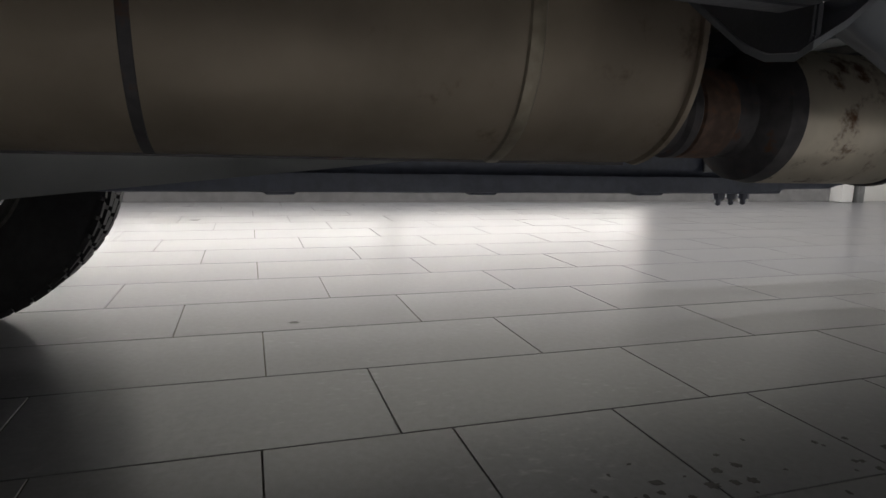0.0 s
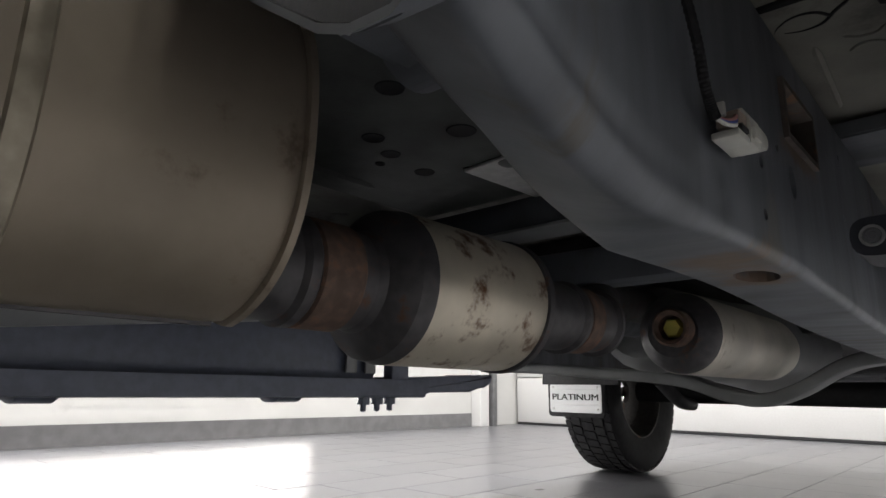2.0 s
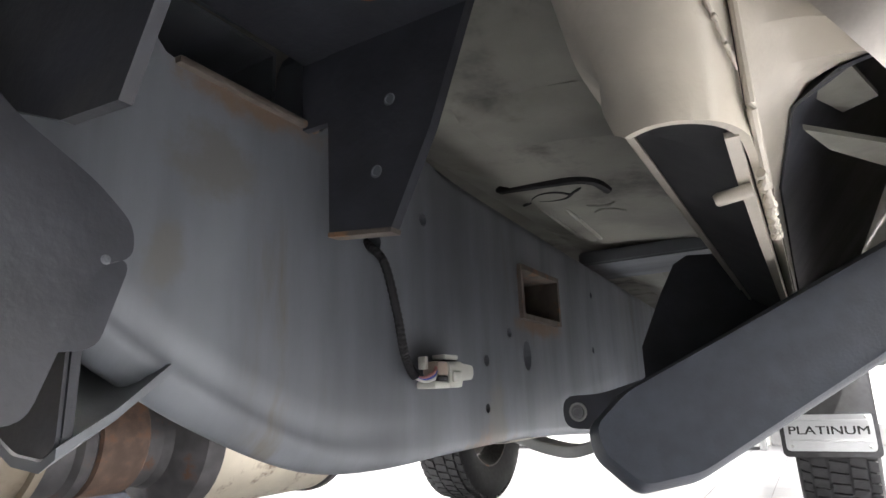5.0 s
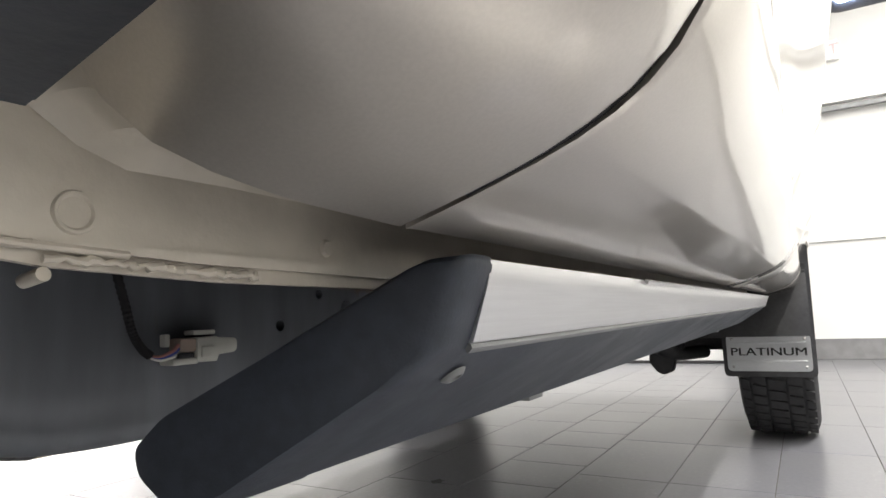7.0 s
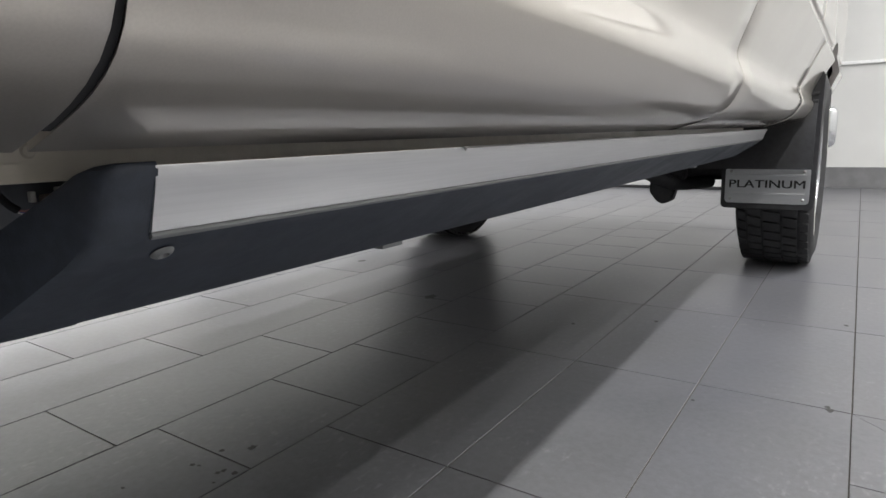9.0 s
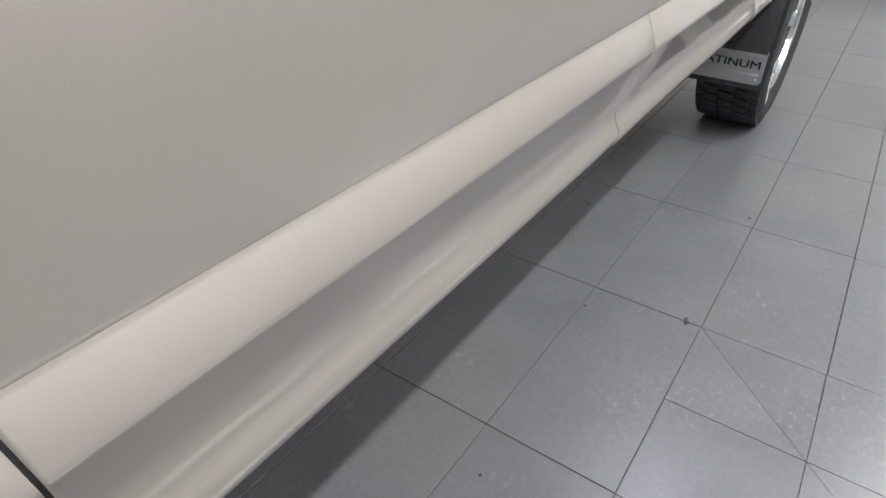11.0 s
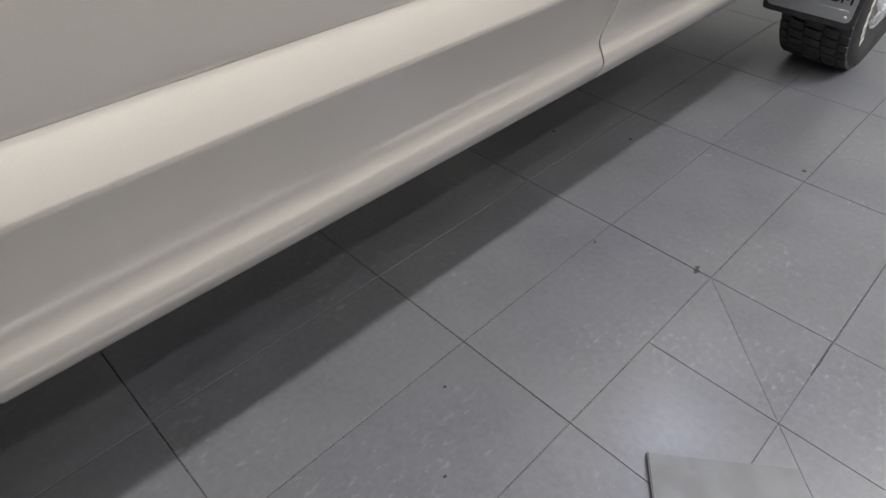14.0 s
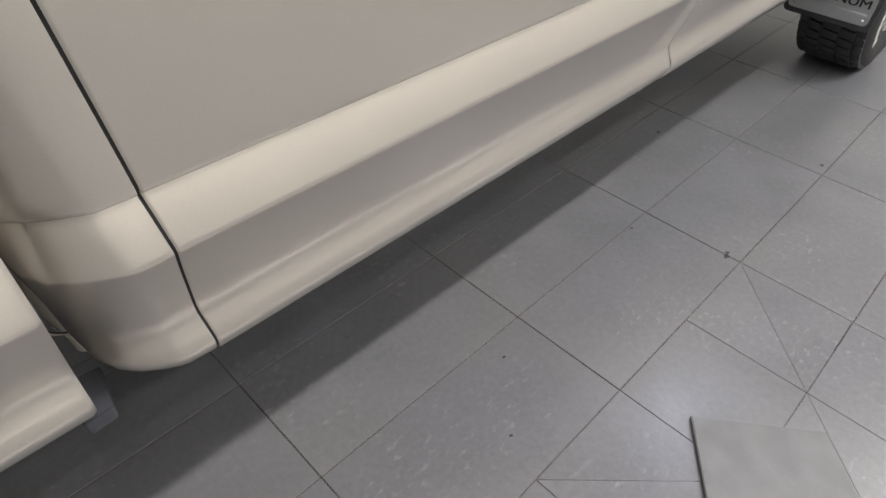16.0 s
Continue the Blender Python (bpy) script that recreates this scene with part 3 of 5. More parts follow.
# cab floor, seen from below
tpart("cab_floor", box((-0.80, DOOR_R - 0.08, 0.80), (0.80, -0.95, 0.83)), PAN, label="dirty grey cab floor with pressed ribs")
for x in (0.60, -0.60):
    tpart("floor_rib", box((x - 0.05, -2.9, 0.772), (x + 0.05, -1.2, 0.799), 0.012), PAN)
tpart("transmission_tunnel", box((-0.28, -1.95, 0.70), (0.0, -0.95, 0.798), 0.03), DARK)
shield = tpart("floor_shield", plate_poly([(0.116, -2.592), (0.225, -2.600), (0.270, -2.50), (0.155, -2.362), (0.130, -2.386)], "z", 0.7395, 0.7445, 0.001), FIXTURE, label="pale panel under the cab floor")
part("plug", lathe([(0.0001, 0.003), (0.012, 0.003), (0.017, 0.0)], 20, pose(0.192, -2.578, 0.7395, -90, 0, 0)), GREYMETAL, shield)
# sloping outer pans beside the rails
for s in (1, -1):
    def xs(x):
        return x if s > 0 else 2 * XC - x
    pan = tpart("floor_pan", shell([[(xs(x), y, z + dz) for x, z in ((0.50, 0.80), (0.56, 0.775), (0.62, 0.772), (0.70, 0.764), (0.76, 0.742), (0.789, 0.70))] for y, dz in ((-3.125, 0.03), (-3.02, 0.012), (-2.9, 0.0), (-2.6, -0.004), (-1.9, -0.004), (-1.0, 0.0))], 0.003), PAN)
    # pressed recess, ridges and a dark brace on the pan
    def pz(x, d=0.0):
        return (xs(x), 0.768 - 0.088 * (x - 0.591) - d)

    def pan_line(pts, r, mat, name):
        path = smooth_path([(pz(x)[0], y, pz(x, 0.0005)[1]) for x, y in pts], 5)
        n = len(path)
        part(name, tube(path, [r * (0.45 if k in (0, n - 1) else 1.0) for k in range(n)], 8), mat, pan)

    pan_line([(0.540, -2.682), (0.575, -2.684), (0.610, -2.686), (0.635, -2.685), (0.648, -2.674), (0.652, -2.655), (0.653, -2.636)], 0.0055, DARK, "recess_edge")
    pan_line([(0.542, -2.612), (0.556, -2.622), (0.566, -2.640), (0.582, -2.652), (0.600, -2.650), (0.612, -2.634)], 0.0018, DARK, "pressed_ridge")
    pan_line([(0.566, -2.628), (0.584, -2.622), (0.602, -2.626), (0.615, -2.642), (0.628, -2.655)], 0.0018, DARK, "pressed_ridge")
    pan_line([(0.612, -2.588), (0.626, -2.580), (0.640, -2.582), (0.648, -2.592)], 0.0022, PAN, "pressed_ridge")
    pan_line([(0.612, -2.552), (0.624, -2.564), (0.638, -2.562), (0.650, -2.548)], 0.0022, PAN, "pressed_ridge")
    pan_line([(0.586, -2.582), (0.583, -2.52), (0.580, -2.46), (0.577, -2.405)], 0.0045, PAN, "pressed_ridge")
    pan_line([(0.560, -2.62), (0.556, -2.53), (0.552, -2.42)], 0.0035, PAN, "pressed_ridge")
    part("brace", plate_poly([(min(xs(0.53), xs(0.735)), -2.375), (max(xs(0.53), xs(0.735)), -2.375), (max(xs(0.53), xs(0.735)), -2.235), (min(xs(0.53), xs(0.735)), -2.235)], "z", 0.738, 0.760, 0.003), FRAME, pan)
    for y in (-2.84, -2.05, -1.75):
        part("pressed_rib", shell([[(xs(x), y + d, z - h) for x, z in ((0.60, 0.774), (0.66, 0.770), (0.71, 0.762), (0.75, 0.748))] for d, h in ((-0.05, 0.004), (-0.035, 0.013), (0.035, 0.013), (0.05, 0.004))], 0.002), PAN, pan)

for s in (1, -1):
    def side(bm):
        if s < 0:
            bmesh.ops.transform(bm, matrix=MIR, verts=bm.verts)
            bmesh.ops.reverse_faces(bm, faces=bm.faces)
        return bm
    # inner sill with a rounded rear end, a folded seam round it and its welded lower flange
    plan = [(0.772, -1.0), *[(p.x, p.y) for p in smooth_path([(0.776, -3.08, 0), (0.777, -3.120, 0), (0.782, -3.142, 0), (0.792, -3.1505, 0), (0.802, -3.1480, 0), (0.809, -3.138, 0), (0.811, -3.12, 0), (0.811, -3.06, 0)], 4)], (0.811, -1.0)]
    sill = tpart("inner_sill", side(hollow([[(x - dx * max(0.0, min(1.0, (0.806 - x) / 0.014)), y - dy * max(0.0, min(1.0, (-3.0 - y) / 0.1)), z + (max(0.0, 0.785 - x) * 2.5 if z < 0.607 else 0.0)) for x, y in plan] for z, dx, dy in ((0.5985, 0.0, 0.0), (0.6, 0.0, 0.0), (0.606, 0.0, 0.0), (0.632, 0.006, 0.004), (0.66, 0.011, 0.011), (0.72, 0.02, 0.018), (0.806, 0.03, 0.02))], 0.002)), PAINT_IN)
    # dark sheet set into the sill's open underside, painting its shaded inside
    part("sill_shade_sheet", side(loft([[(0.794 + (x - 0.794) * 0.88, y + (0.004 if y < -3.1 else 0.0), z + max(0.0, 0.785 - x) * 2.5) for x, y in plan] for z in (0.5995, 0.602)])), DARK, sill)
    part("weld_flange", side(loft([[(0.8055, y, z0), (0.8085, y, z0), (0.8085, y, 0.600), (0.8055, y, 0.600)] for y, z0 in ((-3.135, 0.598), (-3.11, 0.5945), (-3.06, 0.592), (-2.95, 0.591), (-1.02, 0.591))])), PAINT_IN, sill)
    part("weld_flange", side(loft([[(0.8105, y, z0), (0.8122, y, z0), (0.8122, y, 0.6005), (0.8105, y, 0.6005)] for y, z0 in ((-3.115, 0.5995), (-3.07, 0.597), (-2.95, 0.595), (-1.02, 0.595))])), PAINT_IN, sill)
    seam = [(0.8112, -3.176, 0.672), (0.8116, -3.165, 0.655), (0.8118, -3.155, 0.6465), (0.8118, -3.146, 0.641), (0.8118, -3.138, 0.633), (0.8118, -3.1362, 0.618), (0.8118, -3.1345, 0.605), (0.8118, -3.1300, 0.6015), (0.8118, -3.121, 0.6000), (0.8118, -3.09, 0.5985)]
    part("seam_fold", side(tube(smooth_path([(x, y - 0.0012, z - 0.0003) for x, y, z in seam], 5), 0.0011, 8)), PAINT_IN, sill)
    part("seam_gap", side(tube(smooth_path([(x - 0.0004, y + 0.0010, z + 0.0004) for x, y, z in seam[:-2]], 5), 0.0010, 8)), DARK, sill)
    part("peg", side(tube([(0.7995, -3.1110, 0.5912), (0.8003, -3.1110, 0.5914), (0.8085, -3.1105, 0.5927)], [0.0014, 0.0019, 0.0019], 12)), PAINT_IN, sill)
    rnd = random.Random(4)
    for path, r in ([[(0.8112 + rnd.uniform(-0.0006, 0.0006), -3.112 + 0.0016 * k, 0.5965 - 0.00006 * k + rnd.uniform(-0.0005, 0.0005)) for k in range(42)], 0.0013],
                    [[(0.797 + 0.0125 * (k / 34) ** 0.7 + 0.0008, -3.1605 + 0.0215 * k / 34 + rnd.uniform(-0.0006, 0.0006), 0.650 - 0.038 * k / 34) for k in range(35)], 0.0006]):
        part("sealer_bead", side(tube(path, [r * rnd.uniform(0.5, 1.35) for _ in path], 8)), PAINT_IN, sill, "lumpy cream seam sealer")
    for pts, zz in (([(0.823, -3.060), (0.834, -3.081), (0.848, -3.036), (0.838, -3.028)], 0.6395), ([(0.824, -3.054), (0.858, -3.012), (0.857, -2.985), (0.832, -3.028)], 0.6265)):
        part("clip", side(plate_poly(pts, "z", zz, zz + 0.002)), PAN, sill)
    # closing panel between the sill and the outer skin
    rings = []
    for a, b in (((-3.140, 0.70), (0.796, -3.116, 0.70)), ((-3.137, 0.68), (0.806, -3.1145, 0.676)), ((-3.133, 0.66), (0.815, -3.1135, 0.659)), ((-3.126, 0.646), (0.8225, -3.113, 0.648)),
                 ((-3.117, 0.633), (0.831, -3.1105, 0.634)), ((-3.105, 0.626), (0.838, -3.105, 0.6255)), ((-3.092, 0.622), (0.846, -3.096, 0.630)), ((-3.06, 0.6225), (0.853, -3.070, 0.660)),
                 ((-3.0, 0.622), (0.875, -3.01, 0.70)), ((-2.85, 0.620), (0.90, -2.86, 0.73)), ((-1.02, 0.620), (0.90, -1.02, 0.74))):
        p, q = Vector((0.8112, *a)), Vector(b)
        m = (p + q) / 2 + Vector((-0.002, 0.005, 0.005))
        rings.append([tuple((1 - t) ** 2 * p + 2 * t * (1 - t) * m + t * t * q) for t in (0, 0.12, 0.25, 0.4, 0.55, 0.7, 0.85, 1)])
    part("closing_panel", side(shell(rings, 0.0012)), PAINT_IN, sill)
    # dark skin just off the closing panel: the hollow's shade put into colour
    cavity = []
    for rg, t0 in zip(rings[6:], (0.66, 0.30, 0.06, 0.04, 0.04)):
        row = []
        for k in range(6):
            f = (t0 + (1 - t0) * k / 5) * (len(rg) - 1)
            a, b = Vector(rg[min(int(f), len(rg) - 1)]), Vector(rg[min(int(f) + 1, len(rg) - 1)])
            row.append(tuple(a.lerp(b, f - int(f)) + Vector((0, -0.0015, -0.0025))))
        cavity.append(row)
    part("rocker_shade_skin", side(shell(cavity, 0.001)), CAVITY_SHADE, sill, "dark skin standing in for shade in the hollow behind the rocker")
    part("plug", side(lathe([(0.0001, 0.0002), (0.0040, 0.0002), (0.0046, 0.0011), (0.0053, 0.0011), (0.0058, 0.0)], 24, pose(0.811, -3.105, 0.608, 0, 0, -90))), PAINT_IN, sill)
    part("plug", side(lathe([(0.0001, 0.0012), (0.0025, 0.0012), (0.0035, 0.0)], 16, pose(0.811, -3.012, 0.606, 0, 0, -90))), PAINT_IN, sill)

# frame rails
RAIL = [(1.0, 0.51, 0.70), (0.0, 0.56, 0.74), (-0.9, 0.50, 0.70), (-1.3, 0.485, 0.70), (-1.97, 0.487, 0.700), (-2.40, 0.495, 0.711), (-2.70, 0.507, 0.720), (-2.86, 0.506, 0.727), (-2.95, 0.503, 0.745), (-3.01, 0.508, 0.770), (-3.07, 0.529, 0.795),
        (-3.13, 0.560, 0.81), (-3.25, 0.635, 0.85), (-3.45, 0.715, 0.92), (-3.8, 0.77, 0.95), (-4.4, 0.77, 0.95), (-4.9, 0.68, 0.88), (-5.4, 0.64, 0.84)]
RO, RI = 0.580, 0.505


def rail_bm(s):
    pts = smooth_path([(y, a, b) for y, a, b in RAIL], 5)
    rings = []
    for p in pts:
        y, a, b = p
        k = max(0.0, min(1.0, (-2.72 - y) / 0.33))
        ri = RI + 0.032 * k * k * (3 - 2 * k)
        g = max(0.0, min(1.0, (-2.90 - y) / 0.13))
        sec = rounded([(RI, a + 0.031 * g), (RI + 0.012 + 0.024 * g, a + 0.013 * g), (RO - 0.004 - 0.014 * g, a - 0.002 * g), (RO - 0.003 * g, a + 0.006 + 0.007 * g), (RO - 0.0045 * g, a + 0.021), (RO, a + 0.032), (RO, b), (ri, b)], 0.010, 3)
        rings.append([(x if s > 0 else 2 * XC - x, y, z) for x, z in sec])
    return loft(rings)


def cut(ob, bm):
    """Takes a solid out of a mesh."""
    me = bpy.data.meshes.new("cutter")
    bm.to_mesh(me)
    bm.free()
    c = new("cutter", me)
    md = ob.modifiers.new("cut", "BOOLEAN")
    md.object, md.operation, md.solver = c, "DIFFERENCE", "EXACT"
    bpy.context.view_layer.update()
    done = bpy.data.meshes.new_from_object(ob.evaluated_get(bpy.context.evaluated_depsgraph_get()))
    ob.modifiers.remove(md)
    ob.data = done
    bpy.data.objects.remove(c)


RUSTC, DUSTC = (0.19, 0.125, 0.08), (0.150, 0.148, 0.140)
RAILMAT = stained(FRAME, "frame_coating_stained", [((0.555, -2.80, 0.505), (0.05, 0.05, 0.022), RUSTC), ((0.545, -2.72, 0.505), (0.03, 0.035, 0.015), RUSTC), ((0.58, -3.066, 0.700), (0.03, 0.06, 0.012), RUSTC), ((0.58, -2.68, 0.615), (0.03, 0.07, 0.012), RUSTC),
                                                  ((0.58, -3.115, 0.612), (0.03, 0.012, 0.022), DUSTC), ((0.58, -3.09, 0.66), (0.03, 0.03, 0.02), DUSTC), ((0.58, -2.79, 0.525), (0.03, 0.02, 0.05), DUSTC)])
rail = tpart("frame_rail", rail_bm(1), RAILMAT, label="grey coated steel frame rail with dirt streaks")
holes = box((0.52, -2.733, 0.618), (0.60, -2.626, 0.674), 0.006)
add_box(holes, (0.49, -3.128, 0.704), (0.60, -3.010, 0.778), 0.012, 3)
for y, z, r in ((-2.966, 0.648, 0.010), (-2.808, 0.576, 0.005), (-2.759, 0.603, 0.0045), (-2.81, 0.537, 0.004), (-2.495, 0.672, 0.004), (-2.507, 0.600, 0.004), (-2.903, 0.677, 0.005)):
    add_lathe(holes, [(0.00001, -0.03), (r, -0.03), (r, 0.03), (0.00001, 0.03)], 12, pose(RO, y, z, 0, 0, 90))
for v in add_lathe(holes, [(0.00001, -0.03), (0.0095, -0.03), (0.0095, 0.03), (0.00001, 0.03)], 16):
    v.co = Vector((RO + v.co.y, -2.720 + v.co.x, 0.584 + v.co.z * 1.5))
for v in add_lathe(holes, [(0.00001, -0.03), (0.020, -0.03), (0.020, 0.03), (0.00001, 0.03)], 16):
    v.co = Vector((0.550 + v.co.x * 0.8, -2.735 + v.co.z * 1.4, 0.50 + v.co.y))
bmesh.ops.remove_doubles(holes, verts=holes.verts, dist=1e-5)
bmesh.ops.recalc_face_normals(holes, faces=holes.faces)
cut(rail, holes)
tpart("frame_rail", rail_bm(-1), FRAME, label="grey coated steel frame rail")

# rusty collars in the rail's openings
def collar(lo, hi, mat, label=""):
    y0, z0, y1, z1 = lo[0], lo[1], hi[0], hi[1]
    bm = bmesh.new()
    t = 0.005
    add_box(bm, (0.53, y0, z0), (0.584, y1, z0 + t))
    add_box(bm, (0.53, y0, z1 - t), (0.584, y1, z1))
    add_box(bm, (0.53, y0, z0 + t), (0.584, y0 + t, z1 - t))
    add_box(bm, (0.53, y1 - t, z0 + t), (0.584, y1, z1 - t))
    return tpart("collar", bm, mat, rail, label, False)


collar((-2.732, 0.619), (-2.627, 0.673), RUSTRIM)
tpart("rusty_lip", box((0.54, -3.117, 0.7015), (0.584, -3.021, 0.7060), 0.0015), RUSTRIM, rail)

# cross members between the rails
tpart("cross_member", shell([[(x, y, z) for y, z in ((-3.127, 0.706), (-3.011, 0.706), (-3.011, 0.777), (-3.127, 0.777), (-3.127, 0.706))] for x in (-0.60, 0.534)], 0.004), FRAME, smooth=False)
tpart("lug", plate_poly(rounded([(-2.97, 0.75), (-2.96, 0.685), (-2.92, 0.664), (-2.88, 0.685), (-2.87, 0.75)], 0.02), "x", 0.335, 0.375, 0.004), FRAME)
LIP = ((0.380, 0.650, 0.660), (0.440, 0.602, 0.612), (0.490, 0.564, 0.573), (0.533, 0.533, 0.5635), (0.550, 0.5255, 0.5615), (0.570, 0.5235, 0.5595), (0.580, 0.5285, 0.5595))
gusset = tpart("gusset", plate_poly(rounded([*[(x, z + 0.003) for x, z, f in LIP[:-1]], (0.5785, 0.532), (0.5785, 0.70), (0.380, 0.70)], 0.006), "y", -3.150, -3.144, 0.0015), BRACKET, label="dark steel gusset plate with a turned lower lip")
part("lip", loft([[(x, -3.151, z), (x, -3.130, (z + f) / 2 - 0.003), (x, -3.107, f), (x, -3.107, f + 0.004), (x, -3.130, (z + f) / 2 + 0.001), (x, -3.151, z + 0.004)] for x, z, f in LIP]), FRAME, gusset)
tpart("cross_member", box((-0.60, -2.26, 0.61), (0.504, -2.18, 0.68), 0.012), FRAME)
tpart("cross_member", box((-0.60, -1.95, 0.68), (0.504, -1.83, 0.74), 0.012), GREYMETAL)
tpart("gusset", plate_poly([(0.504, 0.71), (0.47, 0.68), (0.35, 0.675), (0.28, 0.756), (0.504, 0.756)], "y", -3.01, -2.93, 0.006), FRAME)
# dropped gearbox cross member
pts = smooth_path([(-0.62, -1.6, 0.492), (-0.408, -1.6, 0.485), (-0.20, -1.6, 0.470), (0.031, -1.6, 0.450), (0.15, -1.6, 0.414), (0.235, -1.6, 0.402), (0.317, -1.6, 0.428), (0.40, -1.6, 0.476), (0.47, -1.6, 0.498), (0.585, -1.6, 0.504)], 5)
rings = [[(p.x, p.y + a, p.z + b) for a, b in rounded([(-0.05, -0.016), (0.05, -0.016), (0.05, 0.016), (-0.05, 0.016)], 0.008, 3)] for p in pts]
tpart("gearbox_cross_member", loft(rings), GREYMETAL)
for x in (0.50, 0.56):
    tpart("bolt", lathe([(0.0001, 0.012), (0.009, 0.012), (0.011, 0.0), (0.018, 0.0), (0.018, -0.004)], 6, pose(x, -1.6, 0.486, -90, 0, 0)), ZINC)
# gearbox and its underside lumps
tpart("gearbox", loft([[(0.0 + r * math.cos(a), y, 0.58 + r * 0.8 * math.sin(a)) for a in [k * math.pi / 10 for k in range(20)]] for y, r in ((-1.75, 0.10), (-1.7, 0.14), (-1.2, 0.16), (-0.7, 0.20), (-0.5, 0.22), (-0.45, 0.2))]), GREYMETAL)
tpart("drive_shaft", tube([(-0.02, -1.72, 0.60), (-0.02, -4.05, 0.56)], 0.045, 20), FRAME)

SHIELDM = node_mat("shield_sheet", (0.36, 0.375, 0.38), 0.42, 0.5, grain=0.12, grain_scale=9, spots=(0.2, 0.19, 0.18), spot_amount=0.3)
# floor pan sheet over the front converter, with drain holes
SHEET = node_mat("floor_pan_sheet", (0.105, 0.113, 0.108), 0.6, 0.1, grain=0.2, grain_scale=12, spots=(0.11, 0.10, 0.085), spot_scale=14, spot_amount=0.35, bump=0.2)
pan = tpart("floor_pan_sheet", plate_poly([(-0.12, -2.985), (0.40, -2.985), (0.40, -2.587), (0.116, -2.593), (0.120, -2.43), (-0.12, -2.43)], "z", 0.7455, 0.752, 0.001), SHEET, label="dusty dark floor sheet with drain holes", smooth=False)
for x, y, r in ((0.205, -2.70, 0.015), (0.10, -2.76, 0.012), (0.075, -2.705, 0.011), (0.035, -2.69, 0.006), (0.06, -2.62, 0.012), (0.22, -2.84, 0.013)):
    part("drain_hole", lathe([(0.0001, 0.0), (r, 0.0), (r * 1.25, 0.0012), (r * 1.35, 0.0)], 24, pose(x, y, 0.7452, -90, 0, 0)), DARK, pan)
for x in (-0.06, 0.32):
    part("bead", loft([[(x + dx * k, y, 0.7465 - dz * k) for dx, dz in ((-0.016, 0.0), (-0.010, 0.007), (0.010, 0.007), (0.016, 0.0))] for y, k in ((-2.97, 0.3), (-2.95, 1.0), (-2.64, 1.0), (-2.62, 0.3))]), SHEET, pan)
brace = tpart("cross_member", box((-0.45, -2.42, 0.686), (0.20, -2.37, 0.744), 0.006), FRAME)
part("flange", box((-0.45, -2.435, 0.6795), (0.22, -2.36, 0.6855), 0.0015), SHIELDM, brace, "pale lower flange")
# dark hanger and brake lines at the cross member's end
tpart("sway_bar_bracket", plate_poly(rounded([(0.362, 0.46), (0.355, 0.335), (0.388, 0.293), (0.414, 0.282), (0.452, 0.297), (0.470, 0.36), (0.505, 0.40), (0.505, 0.46)], 0.012), "y", -0.38, -0.32, 0.006), DARK)
for k in range(2):
    tpart("brake_line", tube(smooth_path([(0.565, -1.30, 0.56 + 0.012 * k), (0.572, -1.52, 0.535 + 0.010 * k), (0.574 + 0.010 * k, -1.62, 0.520), (0.574 + 0.010 * k, -1.69, 0.565), (0.572, -1.80, 0.640 + 0.012 * k)], 6), 0.0042, 8), GREYMETAL)

# exhaust line
def superring(cx, y, cz, a, b, p=2.6, n=56):
    out = []
    for k in range(n):
        t = 2 * math.pi * k / n
        c, s_ = math.cos(t), math.sin(t)
        out.append((cx + a * math.copysign(abs(c) ** (2 / p), c), y, cz + b * math.copysign(abs(s_) ** (2 / p), s_)))
    return out


MX, MZ, MA, MB = 0.190, 0.599, 0.161, 0.143
SEAM_X = 0.2555


def can_ring(y, k):
    """One ring of the can: a rounded oval whose lower seam is its lowest line, the bottom rising inwards from it."""
    low = MZ - MB * k * 0.962
    return [(x, yy, max(z, low + 0.30 * (SEAM_X - x)) if x < SEAM_X and z < MZ else z) for x, yy, z in superring(MX, y, MZ, MA * k, MB * k, n=96)]


prof = [(-3.014, 0.80), (-3.016, 0.90), (-3.022, 0.955), (-3.032, 0.985), (-3.046, 0.995), (-3.17, 1.0), (-3.86, 1.0), (-3.98, 0.995), (-3.995, 0.96), (-4.0, 0.85)]
muffler = tpart("muffler", loft([can_ring(y, k) for y, k in prof]), STEEL, label="brownish steel muffler with rust spots")
for y in (-3.027,):
    part("end_lip", loft([can_ring(y + d, k) for d, k in ((-0.004, 0.995), (-0.003, 1.012), (0.003, 1.012), (0.004, 0.975))]), STEEL, muffler)
BAND = node_mat("pale_band_steel", (0.36, 0.32, 0.25), 0.4, 0.55, spots=(0.14, 0.10, 0.07), spot_scale=30, spot_amount=0.4, grain=0.15)
for y in (-3.194, -3.72):
    part("band", loft([can_ring(y + d, k) for d, k in ((-0.009, 0.99), (-0.006, 1.014), (-0.002, 1.018), (0.002, 1.018), (0.006, 1.014), (0.009, 0.99))]), BAND if y > -3.5 else STEEL, muffler, "lighter raised band round the can")
part("groove", loft([can_ring(-3.505 + d, k) for d, k in ((-0.006, 0.99), (-0.004, 1.005), (0.004, 1.005), (0.006, 0.99))]), PIPE, muffler, "dark stained ring round the can")
part("seam", box((0.2535, -3.99, MZ - MB * 0.962 - 0.002), (0.2575, -3.04, MZ - MB + 0.014), 0.001), PIPE, muffler)
CX, CZ = 0.214, 0.521


def yline(name, prof, mat, parent=None, label="", n=40, cx=CX, cz=CZ):
    return tpart(name, lathe([(r, y) for y, r in prof], n, pose(cx, 0, cz)), mat, parent, label)


